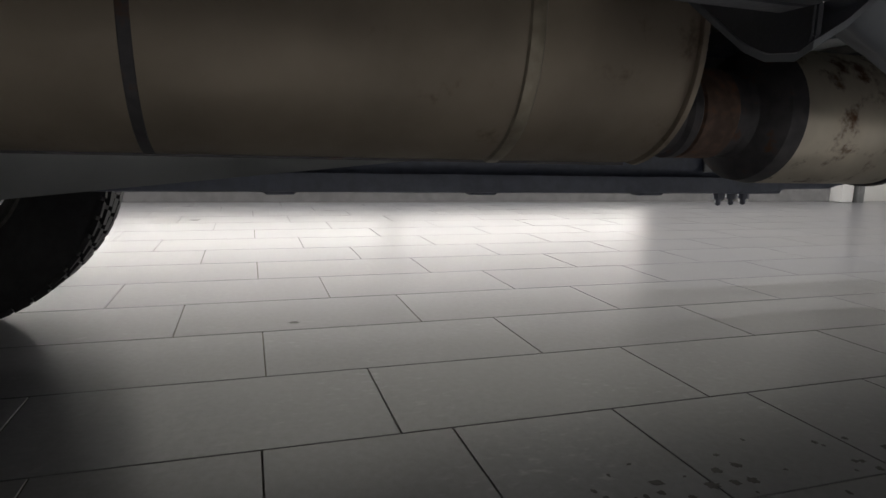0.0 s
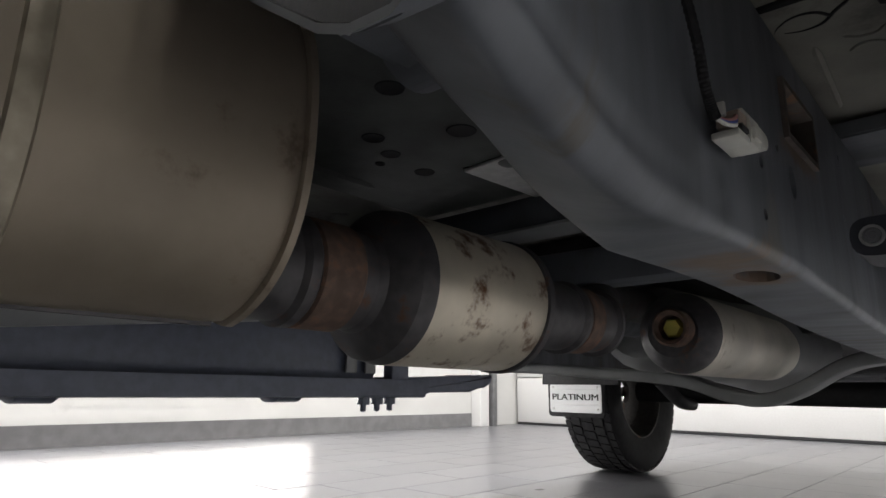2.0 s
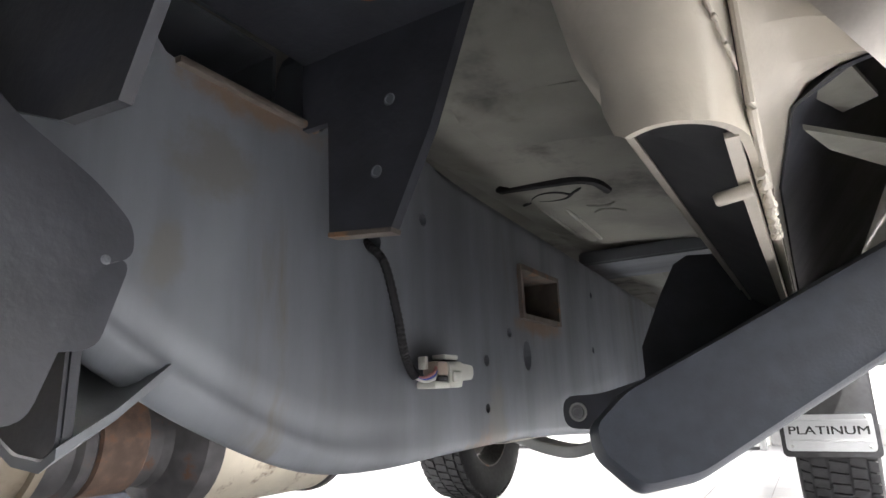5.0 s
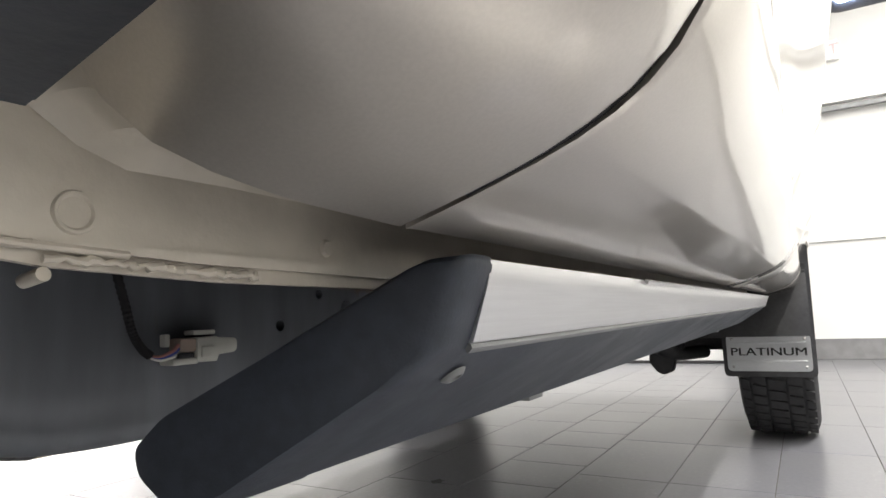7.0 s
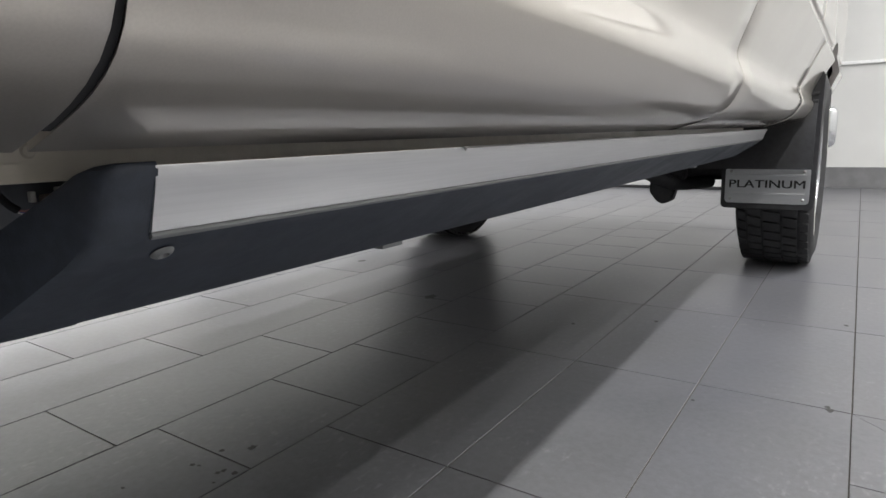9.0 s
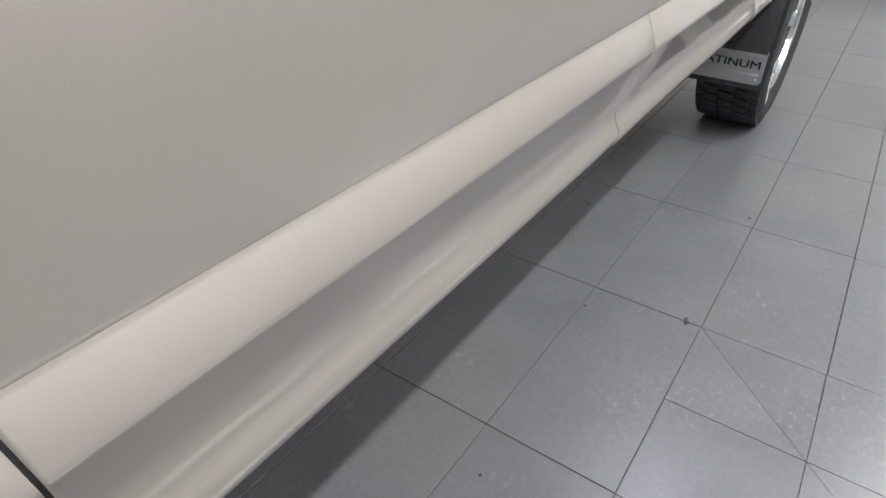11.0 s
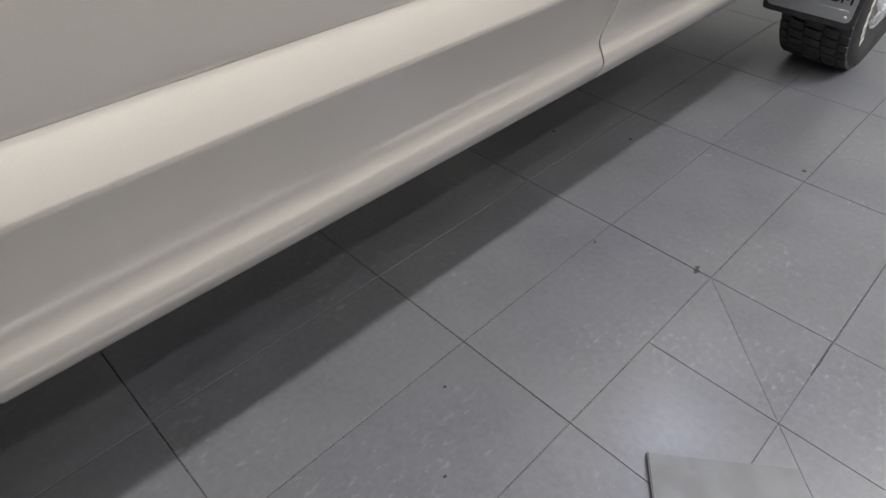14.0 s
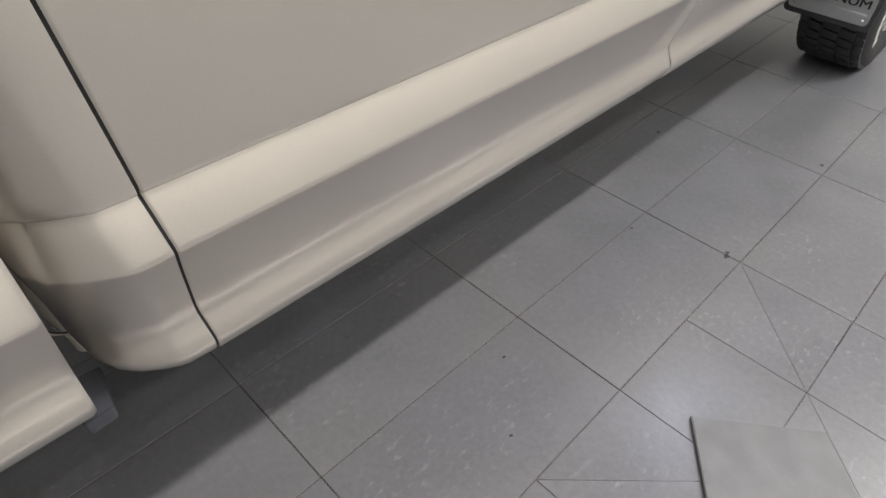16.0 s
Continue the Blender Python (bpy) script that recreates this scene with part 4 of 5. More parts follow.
yline("exhaust_pipe", [(-3.04, 0.048), (-2.965, 0.048), (-2.960, 0.053), (-2.950, 0.053), (-2.945, 0.048), (-2.88, 0.049)], PIPE)
yline("rusty_sleeve", [(-2.946, 0.0485), (-2.944, 0.0525), (-2.900, 0.0525), (-2.896, 0.0485)], RUST)
cat = yline("catalytic_converter", [(-2.89, 0.044), (-2.885, 0.048), (-2.872, 0.052), (-2.860, 0.070), (-2.852, 0.078), (-2.833, 0.0815)], PIPE, label="dark inlet cone and pale rust-spotted shield")
yline("shield", [(-2.834, 0.080), (-2.831, 0.0815), (-2.645, 0.0815), (-2.640, 0.079)], CATMAT, cat, "pale metal heat shield with rust spots", 48)
yline("end_ring", [(-2.645, 0.080), (-2.643, 0.0845), (-2.633, 0.0845), (-2.631, 0.05), (-2.625, 0.05)], PIPE, cat)
yline("exhaust_pipe", [(-2.64, 0.048), (-2.50, 0.048), (-2.494, 0.053), (-2.486, 0.053), (-2.480, 0.047), (-2.40, 0.046), (-2.394, 0.052), (-2.386, 0.052), (-2.38, 0.044), (-2.37, 0.040)], PIPE)
tpart("exhaust_pipe", tube(smooth_path([(CX, -2.40, CZ), (CX - 0.02, -2.33, CZ + 0.01), (CX - 0.07, -2.25, CZ + 0.05), (CX - 0.12, -2.12, CZ + 0.08), (CX - 0.14, -1.9, CZ + 0.09)], 6), 0.040, 20), PIPE)
yline("rusty_sleeve", [(-2.478, 0.0475), (-2.476, 0.050), (-2.442, 0.050), (-2.440, 0.0475)], RUST)
cat2 = yline("catalytic_converter", [(-2.085, 0.0001), (-2.085, 0.050), (-2.078, 0.060), (-2.068, 0.074), (-2.055, 0.079), (-2.04, 0.080)], PIPE, None, "dark flange end and pale shield", 40, 0.214, 0.532)
yline("shield", [(-2.045, 0.078), (-2.042, 0.081), (-1.86, 0.081), (-1.85, 0.078), (-1.83, 0.081), (-1.50, 0.081), (-1.45, 0.073), (-1.40, 0.045)], CATMAT2, cat2, "pale metal heat shield", 40, 0.214, 0.532)
yline("flange_ring", [(-2.085, 0.036), (-2.115, 0.036), (-2.118, 0.032), (-2.112, 0.024), (-2.09, 0.024), (-2.088, 0.0001)], RUST, cat2, "rusty flange ring", 28, 0.222, 0.537)
yline("flange_bolt", [(-2.108, 0.0001), (-2.108, 0.016), (-2.100, 0.020), (-2.085, 0.020)], YELLOW, cat2, "rusty yellow bolt head", 6, 0.222, 0.537)

# fuel tank with its skid plate, studs and strap
tank = tpart("fuel_tank", box((-0.68, -3.95, 0.416), (-0.10, -2.55, 0.66), 0.03, 3), TANK, label="black plastic fuel tank under a dark skid plate")
part("skid_plate", box((-0.66, -3.9, 0.402), (-0.08, -2.46, 0.414), 0.005), TANK, tank)
for x, y in ((-0.092, -2.596), (-0.100, -2.560), (-0.108, -2.524)):
    part("stud", lathe([(0.0001, 0.024), (0.005, 0.022), (0.005, 0.012), (0.010, 0.012), (0.010, 0.0)], 8, pose(x, y, 0.403, -90, 0, 0)), TANK, tank)
for y in (-2.72, -3.05, -3.38):
    part("strap_bump", loft([superring(-0.14, y + d, 0.405, 0.03 * k, 0.012 * k) for d, k in ((-0.03, 0.3), (-0.02, 0.9), (0.02, 0.9), (0.03, 0.3))]), TANK, tank)
part("tank_bracket", box((-0.125, -2.485, 0.466), (-0.085, -2.345, 0.507), 0.006), FIXTURE, tank, "off-white plastic bracket")
for y in (-2.585, -2.625):
    part("strap", box((-0.094, y - 0.011, 0.44), (-0.0885, y + 0.011, 0.60), 0.002), GREYMETAL, tank, "thin grey steel strap")
part("front_bracket", plate_poly(rounded([(-2.50, 0.410), (-2.33, 0.412), (-2.31, 0.418), (-2.285, 0.421), (-2.265, 0.430), (-2.26, 0.445), (-2.50, 0.436)], 0.004), "x", -0.22, -0.088, 0.004), TANK, tank)
part("skid_lip", plate_poly(rounded([(-3.9, 0.404), (-2.62, 0.4035), (-2.60, 0.408), (-2.46, 0.409), (-2.46, 0.432), (-3.9, 0.430)], 0.004), "x", -0.0795, -0.0755, 0.001), TANK, tank)
part("strap_clamp", box((-0.105, -2.545, 0.425), (-0.080, -2.505, 0.500), 0.005), TANK, tank)
tpart("heat_shield", shell([[(-0.02, y, 0.47 + 0.11 * (y + 3.63)), (0.03, y, 0.412 + 0.11 * (y + 3.63)), (0.045, y, 0.412 + 0.11 * (y + 3.63)), (0.075, y, 0.445 + 0.11 * (y + 3.63)), (0.085, y, 0.50 + 0.09 * (y + 3.63))] for y in (-3.98, -3.5, -3.2, -2.86)], 0.003), SHIELDM, label="grey sheet heat shield")

# cab mount outrigger
mount = tpart("cab_mount", plate_poly([(0.602, 0.634), (0.643, 0.630), (0.668, 0.680), (0.703, 0.772), (0.706, 0.85), (0.596, 0.85)], "y", -3.033, -3.026), BRACKET, label="black steel cab mount bracket", smooth=False)
part("plate", plate_poly([(0.579, 0.650), (0.640, 0.626), (0.668, 0.624), (0.700, 0.690), (0.715, 0.85), (0.579, 0.85)], "y", -3.192, -3.188), BRACKET, mount, smooth=False)
part("plate_edge", plate_poly([(0.602, 0.6315), (0.643, 0.6275), (0.6435, 0.630), (0.602, 0.634)], "y", -3.034, -3.025), RUSTRIM, mount, "bare rusty plate edge")
part("web", box((0.579, -3.032, 0.70), (0.600, -3.027, 0.85)), BRACKET, mount)
part("top_plate", box((0.579, -3.19, 0.742), (0.745, -3.030, 0.750), 0.002), BRACKET, mount)
part("washer", lathe([(0.0001, 0.0), (0.029, 0.0), (0.031, 0.002), (0.031, 0.007), (0.0001, 0.009)], 40, pose(0.680, -3.100, 0.728, 90, 0, 0)), ZINC, mount, "pale round rubber mount washer")
part("bushing", lathe([(0.020, 0.0), (0.019, 0.004), (0.015, 0.0045), (0.0145, 0.007), (0.010, 0.008), (0.0001, 0.008)], 32, pose(0.680, -3.100, 0.7275, -90, 0, 0)), YELLOW, mount, "yellow urethane bushing")
part("bolt", lathe([(0.0085, 0.006), (0.0078, 0.013), (0.007, 0.014), (0.006, 0.018), (0.0001, 0.019)], 12, pose(0.680, -3.100, 0.7275, -90, 0, 0)), BOLTRUST, mount, "rusty bolt end")
part("bolt", lathe([(0.011, 0.0), (0.011, 0.003), (0.008, 0.0035), (0.0078, 0.011), (0.0001, 0.0115)], 6, pose(0.712, -3.072, 0.732, -90, 0, 0)), ZINC, mount, "plain hex bolt")
for x, z in ((0.643, 0.701), (0.634, 0.662)):
    part("bolt_hole", lathe([(0.0001, 0.0), (0.0022, 0.0), (0.0026, -0.0006), (0.0032, -0.0005), (0.0036, 0.0)], 16, pose(x, -3.0332, z)), FRAME, mount)
# spring hanger
hanger = tpart("spring_hanger", plate_poly(rounded([(-3.62, 0.90), (-3.62, 0.541), (-3.180, 0.541), (-3.163, 0.592), (-3.151, 0.596), (-3.152, 0.608), (-3.166, 0.620), (-3.194, 0.635), (-3.25, 0.690), (-3.30, 0.90)], 0.007), "x", 0.608, 0.616), BRACKET, label="black spring hanger bracket", smooth=False)
part("lip", plate_poly(rounded([(-3.62, 0.540), (-3.186, 0.540), (-3.170, 0.562), (-3.62, 0.562)], 0.004), "x", 0.594, 0.607), BRACKET, hanger, smooth=False)
part("web", plate_poly(rounded([(-3.62, 0.56), (-3.175, 0.563), (-3.150, 0.566), (-3.140, 0.60), (-3.62, 0.62)], 0.006), "x", 0.592, 0.597), BRACKET, hanger, smooth=False)
part("bolt", lathe([(0.0001, 0.0012), (0.0013, 0.001), (0.0018, 0.0)], 10, pose(0.616, -3.161, 0.594, 0, 0, -90)), FRAME, hanger)

# loose wire with its connector
run = smooth_path([(0.574, -2.966, 0.648), (0.588, -2.964, 0.632), (0.592, -2.956, 0.600), (0.592, -2.949, 0.576), (0.592, -2.942, 0.565), (0.592, -2.936, 0.560)], 16)
wire = tpart("wire", tube(run, [0.0032 if k % 2 else 0.0026 for k in range(len(run))], 8), DARK, label="black corrugated wire sleeve with a loose plug")
part("connector", loft([[(x, y, z) for x, z in rounded([(0.584, z0), (0.601, z0), (0.601, z1), (0.584, z1)], 0.002, 2)] for y, z0, z1 in ((-2.9065, 0.5555, 0.5690), (-2.9055, 0.5535, 0.5705), (-2.890, 0.5530, 0.5710), (-2.888, 0.5575, 0.5700), (-2.874, 0.5585, 0.5690), (-2.8725, 0.5600, 0.5680))]), WHITEPLASTIC, wire, "off-white plastic plug")
part("connector_latch", box((0.587, -2.9075, 0.5722), (0.598, -2.889, 0.5755), 0.001), WHITEPLASTIC, wire)
part("connector_latch", box((0.5995, -2.904, 0.5565), (0.6030, -2.893, 0.5640), 0.001), WHITEPLASTIC, wire)
part("connector_jaw", box((0.585, -2.925, 0.5525), (0.600, -2.905, 0.5570), 0.0012), WHITEPLASTIC, wire)
part("connector_slot", box((0.5975, -2.921, 0.5572), (0.6008, -2.909, 0.5605), 0.0004), DARK, wire)
part("connector_slot", box((0.5870, -2.9065, 0.5706), (0.5975, -2.891, 0.5720), 0.0003), DARK, wire)
part("connector_collar", box((0.586, -2.919, 0.5605), (0.5995, -2.9055, 0.5705), 0.002), node_mat("tan_collar", (0.36, 0.29, 0.24), 0.6), wire)
part("connector_hook", box((0.588, -2.927, 0.5650), (0.594, -2.923, 0.5735), 0.0008), WHITEPLASTIC, wire)
for k, mt in enumerate((WHITEPLASTIC, node_mat("blue_wire", (0.05, 0.08, 0.35), 0.5), node_mat("pink_wire", (0.45, 0.2, 0.18), 0.5))):
    part("strand", tube(smooth_path([(0.592, -2.938, 0.5600), (0.596, -2.932, 0.5570 + 0.001 * k), (0.598, -2.924, 0.5585 + 0.0018 * k), (0.597, -2.918, 0.5615 + 0.0025 * k)], 4), 0.0013, 6), mt, wire)

# running boards, folded up under the sills
BA = math.radians(28.3)


def board(s):
    y0, y1 = -2.985, -0.93
    u, n = Vector((math.cos(BA), 0, math.sin(BA))), Vector((-math.sin(BA), 0, math.cos(BA)))
    o = Vector((0.867, 0, 0.597))

    def at(a, b, y):
        p = o + u * a + n * b
        return (p.x if s > 0 else 2 * XC - p.x, y, p.z)

    def sec(y, grow=0.0, k=1.0):
        pts = rounded([(0.0, 0.0), (-0.024, -0.0205), (-0.042, -0.0240), (-0.125, -0.0300), (-0.147, -0.0240), (-0.152, -0.006), (-0.144, 0.0)], 0.006, 3)
        m = Vector((-0.076, -0.013))
        return [at(m.x + (p[0] - m.x) * k, m.y + (p[1] - m.y) * k, y) for p in pts]

    def capsec(y, k):
        pts = rounded([(0.0015, 0.003), (0.0, -0.001), (-0.024, -0.0212), (-0.042, -0.0248), (-0.125, -0.0305), (-0.147, -0.0245), (-0.1535, -0.006), (-0.150, 0.005), (-0.132, 0.0105), (-0.012, 0.0095)], 0.004, 3)
        m = Vector((-0.076, -0.010))
        k = 1 + (k - 1.05) * 1.0
        return [at(m.x + (p[0] - m.x) * k, m.y + (p[1] - m.y) * k, y) for p in pts]

    base = loft([sec(y0), sec(y1)])
    bd = tpart("running_board", base, BOARD, label="black power running board with an aluminium edge, folded up")
    strip = bmesh.new()
    sp = [(0.0015, 0.0015), (-0.0043, -0.0055), (-0.0213, -0.0213), (-0.0255, -0.0185), (-0.004, 0.0015)]
    add_loft(strip, [[at(a, b, y) for a, b in rounded(sp, 0.0012, 2)] for y in (y0 - 0.001, y1 + 0.001)])
    bmesh.ops.recalc_face_normals(strip, faces=strip.faces)
    part("edge_trim", strip, ALU, bd, "bright aluminium edge trim")
    foot = bmesh.new()
    add_loft(foot, [[at(a, b, y) for a, b in rounded([(-0.0226, -0.0226), (-0.0256, -0.0234), (-0.0256, -0.0195), (-0.0226, -0.0195)], 0.0006, 2)] for y in (y0 - 0.0005, y1)])
    bmesh.ops.recalc_face_normals(foot, faces=foot.faces)
    part("lower_lip", foot, GREYMETAL, bd)
    lip = bmesh.new()
    add_loft(lip, [[at(a, b, y) for a, b in ((0.0022, 0.0012), (0.0036, -0.0012), (0.0016, -0.003), (0.0004, -0.0006))] for y in (y0 + 0.25, y1 - 0.002)])
    bmesh.ops.recalc_face_normals(lip, faces=lip.faces)
    part("trim_lip", lip, ALU, bd)
    for k in range(9):
        r = bmesh.new()
        a = -0.016 - 0.0134 * k
        add_loft(r, [[at(a + d, b, y) for d, b in ((0.0, -0.001), (0.001, 0.003), (0.008, 0.003), (0.009, -0.001))] for y in (y0 + 0.002, y1 - 0.002)])
        bmesh.ops.recalc_face_normals(r, faces=r.faces)
        part("tread_rib", r, BOARD, bd)
    for yy, sg in ((y0, -1), (y1, 1)):
        rings = []
        for d, k in ((0.0, 1.05), (0.030, 1.05), (0.043, 1.035), (0.053, 0.99), (0.059, 0.91)):
            r = capsec(yy, k)
            x0, x1 = min(p[0] for p in r), max(p[0] for p in r)
            rings.append([(x, yy + sg * d * (0.40 + 0.60 * ((x1 - x) if s > 0 else (x - x0)) / (x1 - x0)), z) for x, y, z in r])
        capm = loft(rings)
        part("end_cap", capm, BOARD, bd)
    part("screw", lathe([(0.0001, 0.0002), (0.0024, 0.0002), (0.0029, 0.0020), (0.0040, 0.0019), (0.0054, 0.0008), (0.006, 0.0)], 14, Matrix.Translation(at(-0.0425, -0.0245, y0 + 0.013)) @ pose(0, 0, 0, 0, -s * 33, 0) @ pose(0, 0, 0, -90, 0, 0)), GREYMETAL, bd, "grey screw head with a socket")
    def xs(x):
        return x if s > 0 else 2 * XC - x
    for y in (-2.72, -1.45):
        part("swing_arm", plate_poly(rounded([(xs(0.614), 0.516), (xs(0.768), 0.512), (xs(0.785), 0.572), (xs(0.70), 0.560), (xs(0.648), 0.545), (xs(0.614), 0.545)], 0.014), "y", y - 0.006, y + 0.05), BRACKET, bd, smooth=False)
        part("arm_bracket", plate_poly([(xs(0.640), 0.53), (xs(0.677), 0.560), (xs(0.677), 0.588), (xs(0.699), 0.635), (xs(0.715), 0.664), (xs(0.728), 0.671), (xs(0.81), 0.664), (xs(0.81), 0.60), (xs(0.76), 0.53)], "y", y + 0.052, y + 0.062), BRACKET, bd, smooth=False)
        part("arm_strip", box((min(xs(0.655), xs(0.765)), y + 0.006, 0.5060), (max(xs(0.655), xs(0.765)), y + 0.036, 0.5115), 0.0015), GREYMETAL, bd, "pale grey strip under the arm")
        for x in (0.628, 0.664):
            part("pivot_ring", lathe([(0.0062, -0.0005), (0.0062, -0.0015), (0.0078, -0.002), (0.0084, -0.0005)], 20, pose(xs(x), y - 0.006, 0.5305)), ZINC, bd)
            part("pivot_bolt", lathe([(0.0060, 0.0), (0.0056, -0.003), (0.0035, -0.0035), (0.003, -0.002), (0.0001, -0.002)], 16, pose(xs(x), y - 0.006, 0.5305)), GREYMETAL, bd)
    return bd


board(1)
board(-1)


# wheels
def wheel(place, s, steer=0):
    base = new("wheel")
    base.parent = truck
    base.matrix_basis = pose(*place, 0, 0, 0 if s > 0 else 180)
    R, W = 0.41, 0.14
    prof = [(0.235, -0.115), (0.30, -0.142), (0.36, -0.143), (0.392, -0.132), (0.405, -0.118), (0.41, -0.06), (0.411, 0.0), (0.41, 0.06), (0.405, 0.118), (0.392, 0.132), (0.36, 0.143), (0.30, 0.142), (0.235, 0.115)]
    M = pose(0, 0, 0, 0, 0, -90)
    tyre = part("tyre", lathe(prof, 64, M), RUBBER, base, "black all-terrain tyre")
    blk = bmesh.new()
    N = 52
    for row, (w0, w1, off) in enumerate(((-0.128, -0.098, 0), (-0.088, -0.040, 0.5), (-0.030, 0.030, 0), (0.040, 0.088, 0.5), (0.098, 0.128, 0))):
        for k in range(N):
            a0 = 2 * math.pi * (k + off) / N
            a1 = a0 + 2 * math.pi / N * 0.78
            q = []
            for rr in (0.4, 0.419 if row in (1, 2, 3) else 0.413):
                for w, a in ((w0, a0), (w1, a0 + 0.02), (w1, a1 + 0.02), (w0, a1)):
                    q.append(blk.verts.new((w, rr * math.cos(a), rr * math.sin(a))))
            for f in ((4, 5, 6, 7), (0, 1, 5, 4), (1, 2, 6, 5), (2, 3, 7, 6), (3, 0, 4, 7)):
                blk.faces.new([q[i] for i in f])
    bmesh.ops.recalc_face_normals(blk, faces=blk.faces)
    tr = part("tread", blk, RUBBER, base, smooth=False)
    tr["kind"] = "stuff"
    for a0, a1 in ((0.2, 0.32), (0.36, 0.46), (0.50, 0.62), (0.66, 0.74), (0.78, 0.90), (3.3, 3.42), (3.46, 3.56), (3.60, 3.72), (3.76, 3.84), (3.88, 4.0)):
        mark = [[(0.1435, r * math.cos(a), r * math.sin(a)) for r in (0.315, 0.322, 0.338, 0.345)] for a in (a0, (a0 + a1) / 2, a1)]
        part("sidewall_mark", shell(mark, 0.001), WHITEPLASTIC, base, "white raised sidewall bar")
    rim = part("rim", lathe([(0.252, 0.118), (0.246, 0.120), (0.238, 0.10), (0.225, 0.06), (0.215, -0.05), (0.238, -0.10), (0.25, -0.118), (0.235, -0.118), (0.20, -0.06), (0.20, 0.06)], 56, M, True), DARKRIM, base, "dusty rim barrel")
    part("rim_lip", lathe([(0.254, 0.112), (0.250, 0.126), (0.238, 0.122), (0.232, 0.10)], 56, M), CHROME, base, "polished rim lip")
    for k in range(6):
        sp = loft([[(x, r, y) for y, x in ((-w, t - 0.03), (w, t - 0.03), (w * 0.75, t), (-w * 0.75, t))] for r, w, t in ((0.05, 0.030, 0.075), (0.12, 0.026, 0.085), (0.20, 0.032, 0.105), (0.238, 0.046, 0.115))])
        bmesh.ops.transform(sp, matrix=pose(0, 0, 0, 60 * k, 0, 0), verts=sp.verts)
        part("spoke", sp, CHROME, base, "polished wheel spoke")
    part("hub_cap", lathe([(0.075, 0.05), (0.072, 0.085), (0.05, 0.10), (0.0001, 0.104)], 32, M), CHROME, base, "polished hub cap")
    part("brake_disc", lathe([(0.06, -0.02), (0.18, -0.02), (0.18, 0.01), (0.06, 0.01)], 40, M, True), DARKRIM, base)
    return base


for x in (0.845, -0.95):
    for y in (0.0, -4.16):
        wheel((x, y, 0.419), 1 if x > 0 else -1)

# axles
tpart("front_axle", tube([(-0.84, 0.0, 0.42), (0.72, 0.0, 0.42)], 0.055, 16), DARK)
tpart("rear_axle", tube([(-0.84, -4.16, 0.42), (0.72, -4.16, 0.42)], 0.06, 16), DARK)
for x in (0.40, -0.40):
    tpart("lower_arm", tube(smooth_path([(x, -0.75, 0.47), (x * 1.15, -0.4, 0.38), (x * 1.35, -0.05, 0.36)], 5), 0.03, 12), DARK)

# mud flaps with lettered steel plates
for s in (1, -1):
    xc = 0.83 if s > 0 else -0.95
    flap = tpart("mud_flap", plate_poly(rounded([(xc - 0.160, 0.292), (xc + 0.160, 0.292), (xc + 0.165, 0.80), (xc - 0.165, 0.80)], 0.02), "y", -0.492, -0.480, 0.003), RUBBER, label="black ribbed rubber mud flap with a steel plate")
    for k in range(9):
        part("rib", box((xc - 0.150, -0.497, 0.490 + 0.028 * k), (xc + 0.150, -0.491, 0.502 + 0.028 * k), 0.002), RUBBER, flap)
    part("plate", plate_poly(rounded([(xc - 0.1455, 0.314), (xc + 0.1455, 0.314), (xc + 0.1455, 0.454), (xc - 0.1455, 0.454)], 0.018), "y", -0.497, -0.493), PLATE, flap, "brushed stainless plate with a black word")
    me = text_mesh("PLATINUM", 0.058, 0.001)
    me.materials.clear()
    me.materials.append(LETTER)
    bold = bmesh.new()
    for dx in (-0.0009, 0.0, 0.0009):
        bold.from_mesh(me)
        bmesh.ops.translate(bold, vec=(dx, 0, 0.0002 * (dx > 0)), verts=bold.verts[-len(me.vertices):])
    bold.to_mesh(me)
    bold.free()
    word = new("lettering", me)
    word.parent = flap
    word.matrix_basis = pose(xc, -0.4985, 0.388, 90, 0, 0) @ Matrix.Diagonal((0.96, 0.74, 1, 1))
    word["label"] = "black raised word PLATINUM"
    for z in (0.352, 0.424):
        part("pressed_bar", box((xc - 0.130, -0.4995, z - 0.0035), (xc + 0.130, -0.4965, z + 0.0035), 0.0012), PLATE, flap)
    for dx in (-0.125, 0.125):
        for z in (0.331, 0.438):
            part("rivet", lathe([(0.0001, -0.003), (0.004, -0.002), (0.006, 0.0)], 10, pose(xc + dx, -0.497, z)), ZINC, flap)

# black bracket under the bed's front corner, with a round recess
stop = tpart("bed_bracket", plate_poly([(0.867, -3.168), (0.8695, -3.143), (0.931, -3.1545), (0.933, -3.184), (0.882, -3.190)], "z", 0.6115, 0.632, 0.0012), BRACKET, label="black plastic bracket under the bed corner")
part("recess", lathe([(0.0001, 0.0005), (0.005, 0.0005), (0.006, 0.0015), (0.0075, 0.0015), (0.009, 0.0)], 28, pose(0.908, -3.168, 0.6115, -90, 0, 0)), GREYMETAL, stop)

# ---- exit sign and conduit on the north wall ----
sign = thing("exit_sign", "white exit sign with red letters on the wall", "sign", place=(1.33, Y1 - 0.03, 3.07))
part("housing", box((-0.16, -0.03, -0.1), (0.16, 0.028, 0.1), 0.01), FIXTURE, sign)
me = text_mesh("EXIT", 0.16, 0.002)
me.materials.clear()
me.materials.append(EXITRED)
word = new("lettering", me)
word.parent = sign
word.matrix_basis = pose(0, -0.033, 0, 90, 0, 0)
word["label"] = "red lit word EXIT"

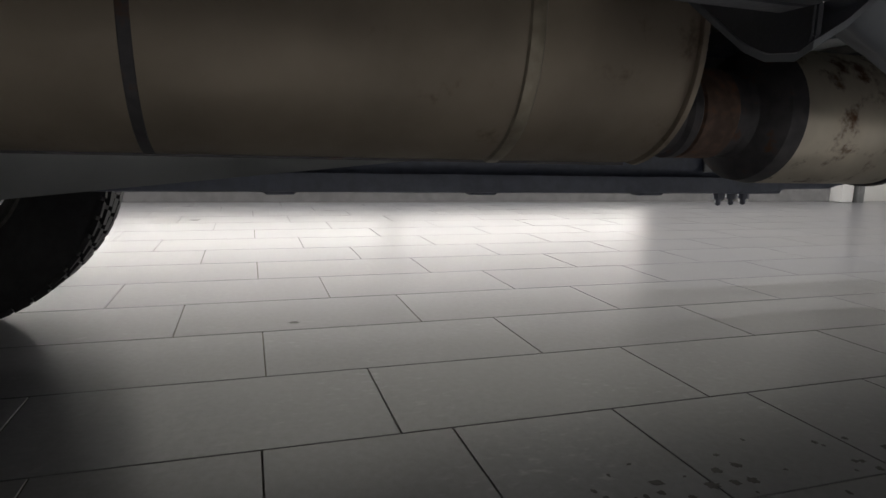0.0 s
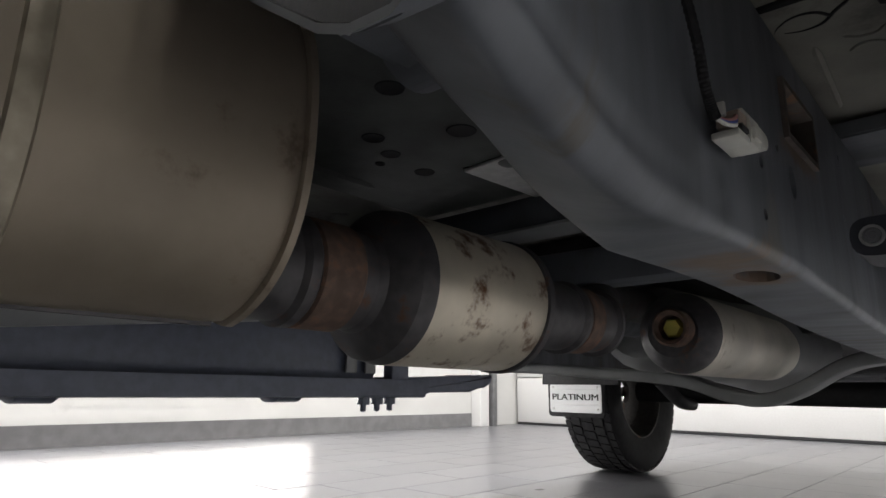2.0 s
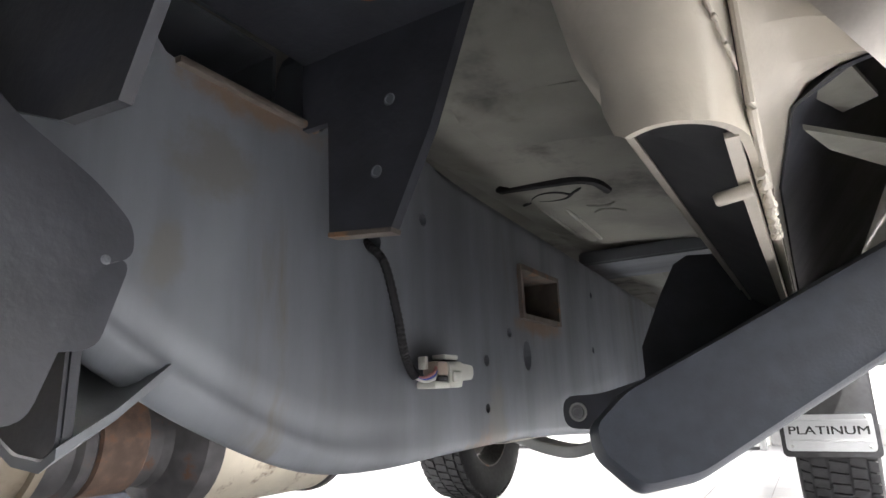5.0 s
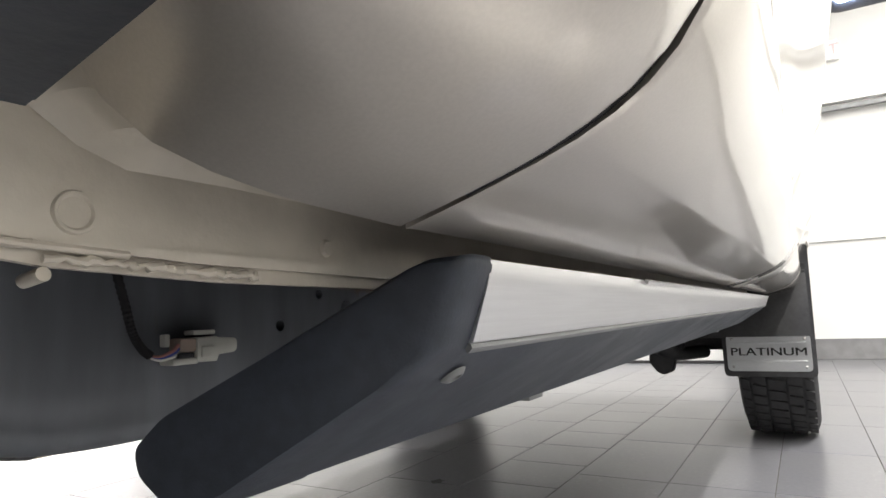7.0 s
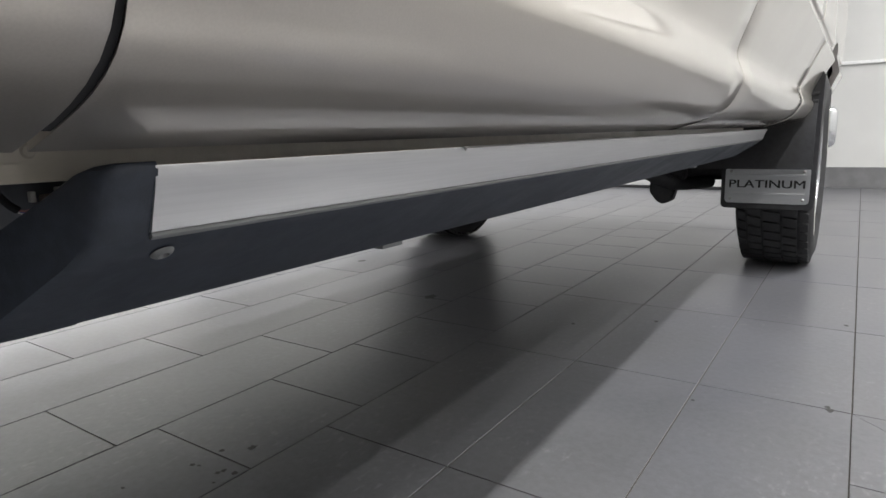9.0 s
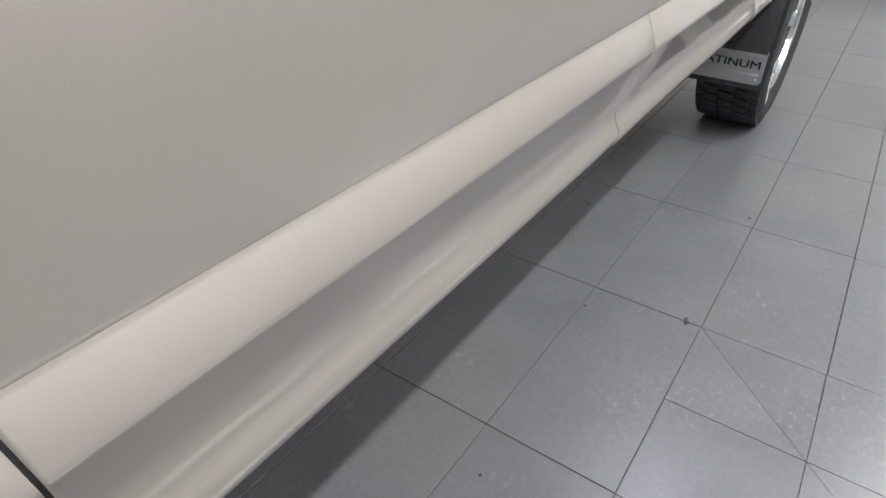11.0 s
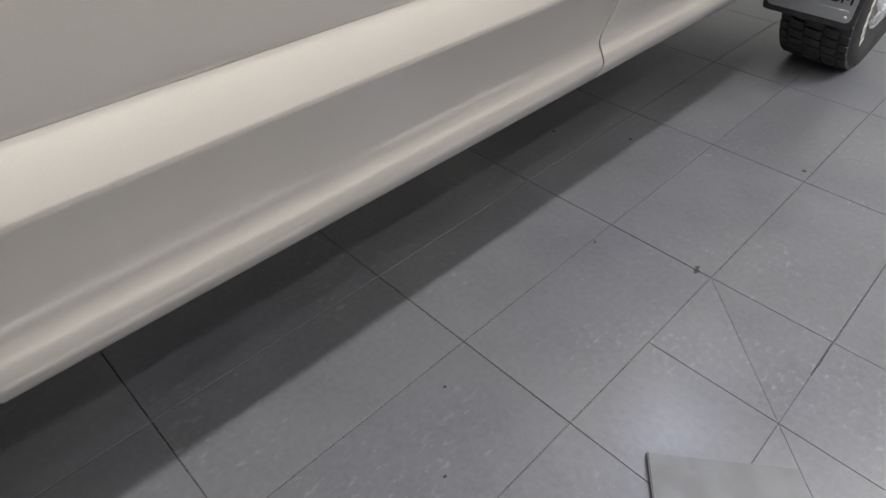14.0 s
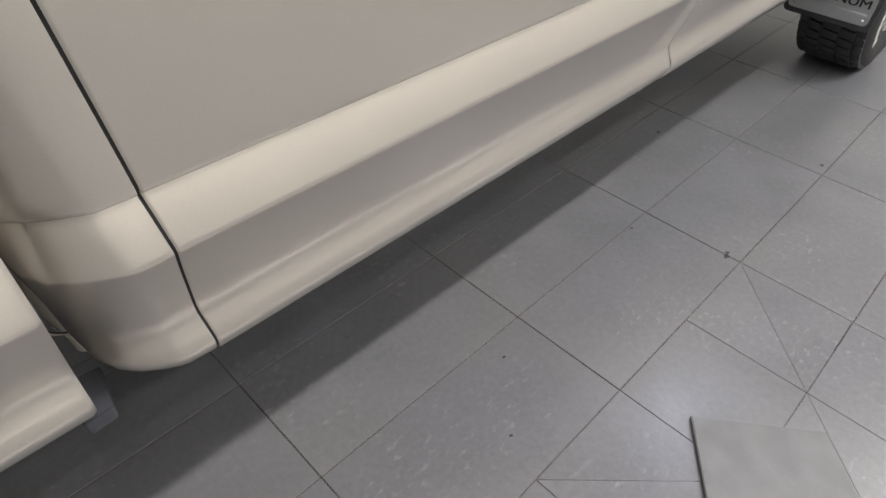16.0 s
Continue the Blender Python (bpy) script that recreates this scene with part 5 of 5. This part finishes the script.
# rails and a beam on the north wall
structure("trim", box((0.36, Y1 - 0.030, 1.155), (X1 - 0.03, Y1 - 0.002, 1.185), 0.004), FIXTURE, "thin white rail across the wall", "rail")
structure("trim", box((0.36, Y1 - 0.10, 2.52), (X1 - 0.03, Y1 - 0.002, 2.66), 0.006), FIXTURE, "white steel beam across the wall", "beam")
structure("trim", box((1.2, Y1 - 0.10, 2.44), (X1 - 0.5, Y1 - 0.05, 2.49), 0.006), GREYMETAL, "grey door track under the beam", "track")

# ---- floor tiles, in rows along the truck, each row set on by a third ----
TW, TL, GAP = 0.311, 0.626, 0.0032
tile_bm = box((-TW / 2 + GAP / 2, -TL / 2 + GAP / 2, -0.003), (TW / 2 - GAP / 2, TL / 2 - GAP / 2, 0.0), 0.0006, 1)
tile_me = mesh_of("tile", tile_bm, TILE, False)
rest = bmesh.new()
spots = []
XROW, YROW = 1.151, -1.651
for i in range(-20, 14):
    shift = 0.0
    if i == -4:
        shift = -2.79 - YROW
    elif i <= -5:
        shift = -2.566 + TL / 3 * (i + 5) - YROW
    shift -= TL * math.floor(shift / TL)
    square = i == -4
    for j in range(-32, 24) if square else range(-16, 12):
        x = XROW + TW * (i + 0.5)
        y = YROW + (TL / 2 if square else TL) * (j + 0.5) + shift
        if X0 + 0.1 < x < X1 - 0.1 and Y0 + 0.2 < y < Y1 - 0.2 and not (i in (0, 1) and -2.75 < y < -1.65):
            spots.append((x, y, TL / 2 if square else TL))
near = sorted(spots, key=lambda p: math.hypot(p[0] - 0.9, (p[1] + 1.9) * 0.7))[:286]
nearset = set(near)
square_me = mesh_of("tile", box((-TW / 2 + GAP / 2, -TL / 4 + GAP / 2, -0.003), (TW / 2 - GAP / 2, TL / 4 - GAP / 2, 0.0), 0.0006, 1), TILE, False)
for x, y, ln in near:
    ob = new("tile", tile_me if ln == TL else square_me)
    ob.parent = floor
    ob.location = (x, y, 0.0)
for x, y, ln in spots:
    if (x, y, ln) not in nearset:
        add_box(rest, (x - TW / 2 + GAP / 2, y - ln / 2 + GAP / 2, -0.003), (x + TW / 2 - GAP / 2, y + ln / 2 - GAP / 2, 0.0))
ob = part("tile_field", rest, TILE, floor, smooth=False)
ob["kind"] = "stuff"


def cut_tile(pts):
    c = Vector((sum(p[0] for p in pts), sum(p[1] for p in pts))) / len(pts)
    q = [tuple(Vector(p) + (c - Vector(p)).normalized() * GAP * 0.55) for p in pts]
    part("tile", plate_poly(q, "z", -0.003, 0.0), TILE, floor, smooth=False)


# two rows with square tiles, some cut on the diagonal
xa, xb, xc2 = XROW, XROW + TW, XROW + 2 * TW
ys = [YROW - TL / 2 * k for k in (4, 3, 2, 1, 0)]
cut_tile([(xa, ys[0]), (xb, ys[0]), (xb, ys[1]), (xa, ys[1])])
cut_tile([(xa, ys[1]), (xb, ys[1]), (xb, ys[2])])
cut_tile([(xa, ys[1]), (xb, ys[2]), (xa, ys[2])])
cut_tile([(xa, ys[2]), (xb, ys[2]), (xb, ys[3]), (xa, ys[3])])
cut_tile([(xa, ys[3]), (xb, ys[3]), (xa, ys[4])])
cut_tile([(xb, ys[3]), (xb, ys[4]), (xa, ys[4])])
for k in (0, 1, 3):
    cut_tile([(xb, ys[k]), (xc2, ys[k]), (xc2, ys[k + 1]), (xb, ys[k + 1])])
cut_tile([(xb, ys[2]), (xc2, ys[2]), (xb, ys[3])])
cut_tile([(xc2, ys[2]), (xc2, ys[3]), (xb, ys[3])])

# loose tile lying on the floor
loose = plate_poly([(1.303, -2.229), (1.534, -2.047), (1.640, -2.160), (1.423, -2.385)], "z", 0.0015, 0.0105)
lt = part("loose_tile", loose, node_mat("dull_tile", (0.135, 0.138, 0.146), 0.55, grain=0.10, grain_scale=14, spots=(0.175, 0.178, 0.186), spot_scale=5, spot_amount=0.4, bump=0.15), None, "", False)
tagged(lt, "loose grey floor tile lying on the tiled floor", "tile")

chip = part("broken_edge", plate_poly([(1.3035, -2.2275), (1.3050, -2.2260), (1.4245, -2.3835), (1.423, -2.385)], "z", 0.0012, 0.0108), GREASE, lt, "dark broken edge", False)


# marks on the floor: grease drops, a dried ring, chipped joints
def blot(x, y, r, seed, stretch=1.0, mat=GREASE, z=0.0003):
    rnd = random.Random(seed)
    n = 14
    pts = []
    for k in range(n):
        a = 2 * math.pi * k / n
        q = r * rnd.uniform(0.55, 1.15)
        pts.append((x + q * math.cos(a), y + q * stretch * math.sin(a)))
    return plate_poly(pts, "z", 0.00005, z)


marks = bmesh.new()
rnd = random.Random(11)


def join(bm, other):
    me = bpy.data.meshes.new("mark")
    other.to_mesh(me)
    other.free()
    bm.from_mesh(me)
    bpy.data.meshes.remove(me)


for k in range(34):
    join(marks, blot(0.155 + rnd.gauss(0, 0.035), rnd.uniform(-2.98, -2.42), rnd.uniform(0.002, 0.010), k, rnd.uniform(0.6, 1.6)))
for x, y, r in ((1.112, -1.655, 0.010), (1.106, -1.640, 0.006), (1.128, -0.963, 0.009), (0.40, -1.35, 0.006), (0.62, -1.2, 0.008), (0.85, -1.75, 0.005), (-3.04, -3.73, 0.03), (-0.78, -3.32, 0.012), (-0.20, -1.3, 0.03), (-0.9, -0.9, 0.02), (0.9, -2.4, 0.004), (1.05, -2.55, 0.004)):
    join(marks, blot(x, y, r, int(1000 * x), 1.2))
join(marks, plate_poly([(1.4590, -1.655), (1.4630, -1.655), (1.4645, -1.74), (1.4635, -1.79), (1.4600, -1.785), (1.4595, -1.70)], "z", 0.00005, 0.0004))
ob = part("grease_mark", marks, GREASE, floor, "dark grease drops and chipped joints", False)
ob["kind"] = "stuff"
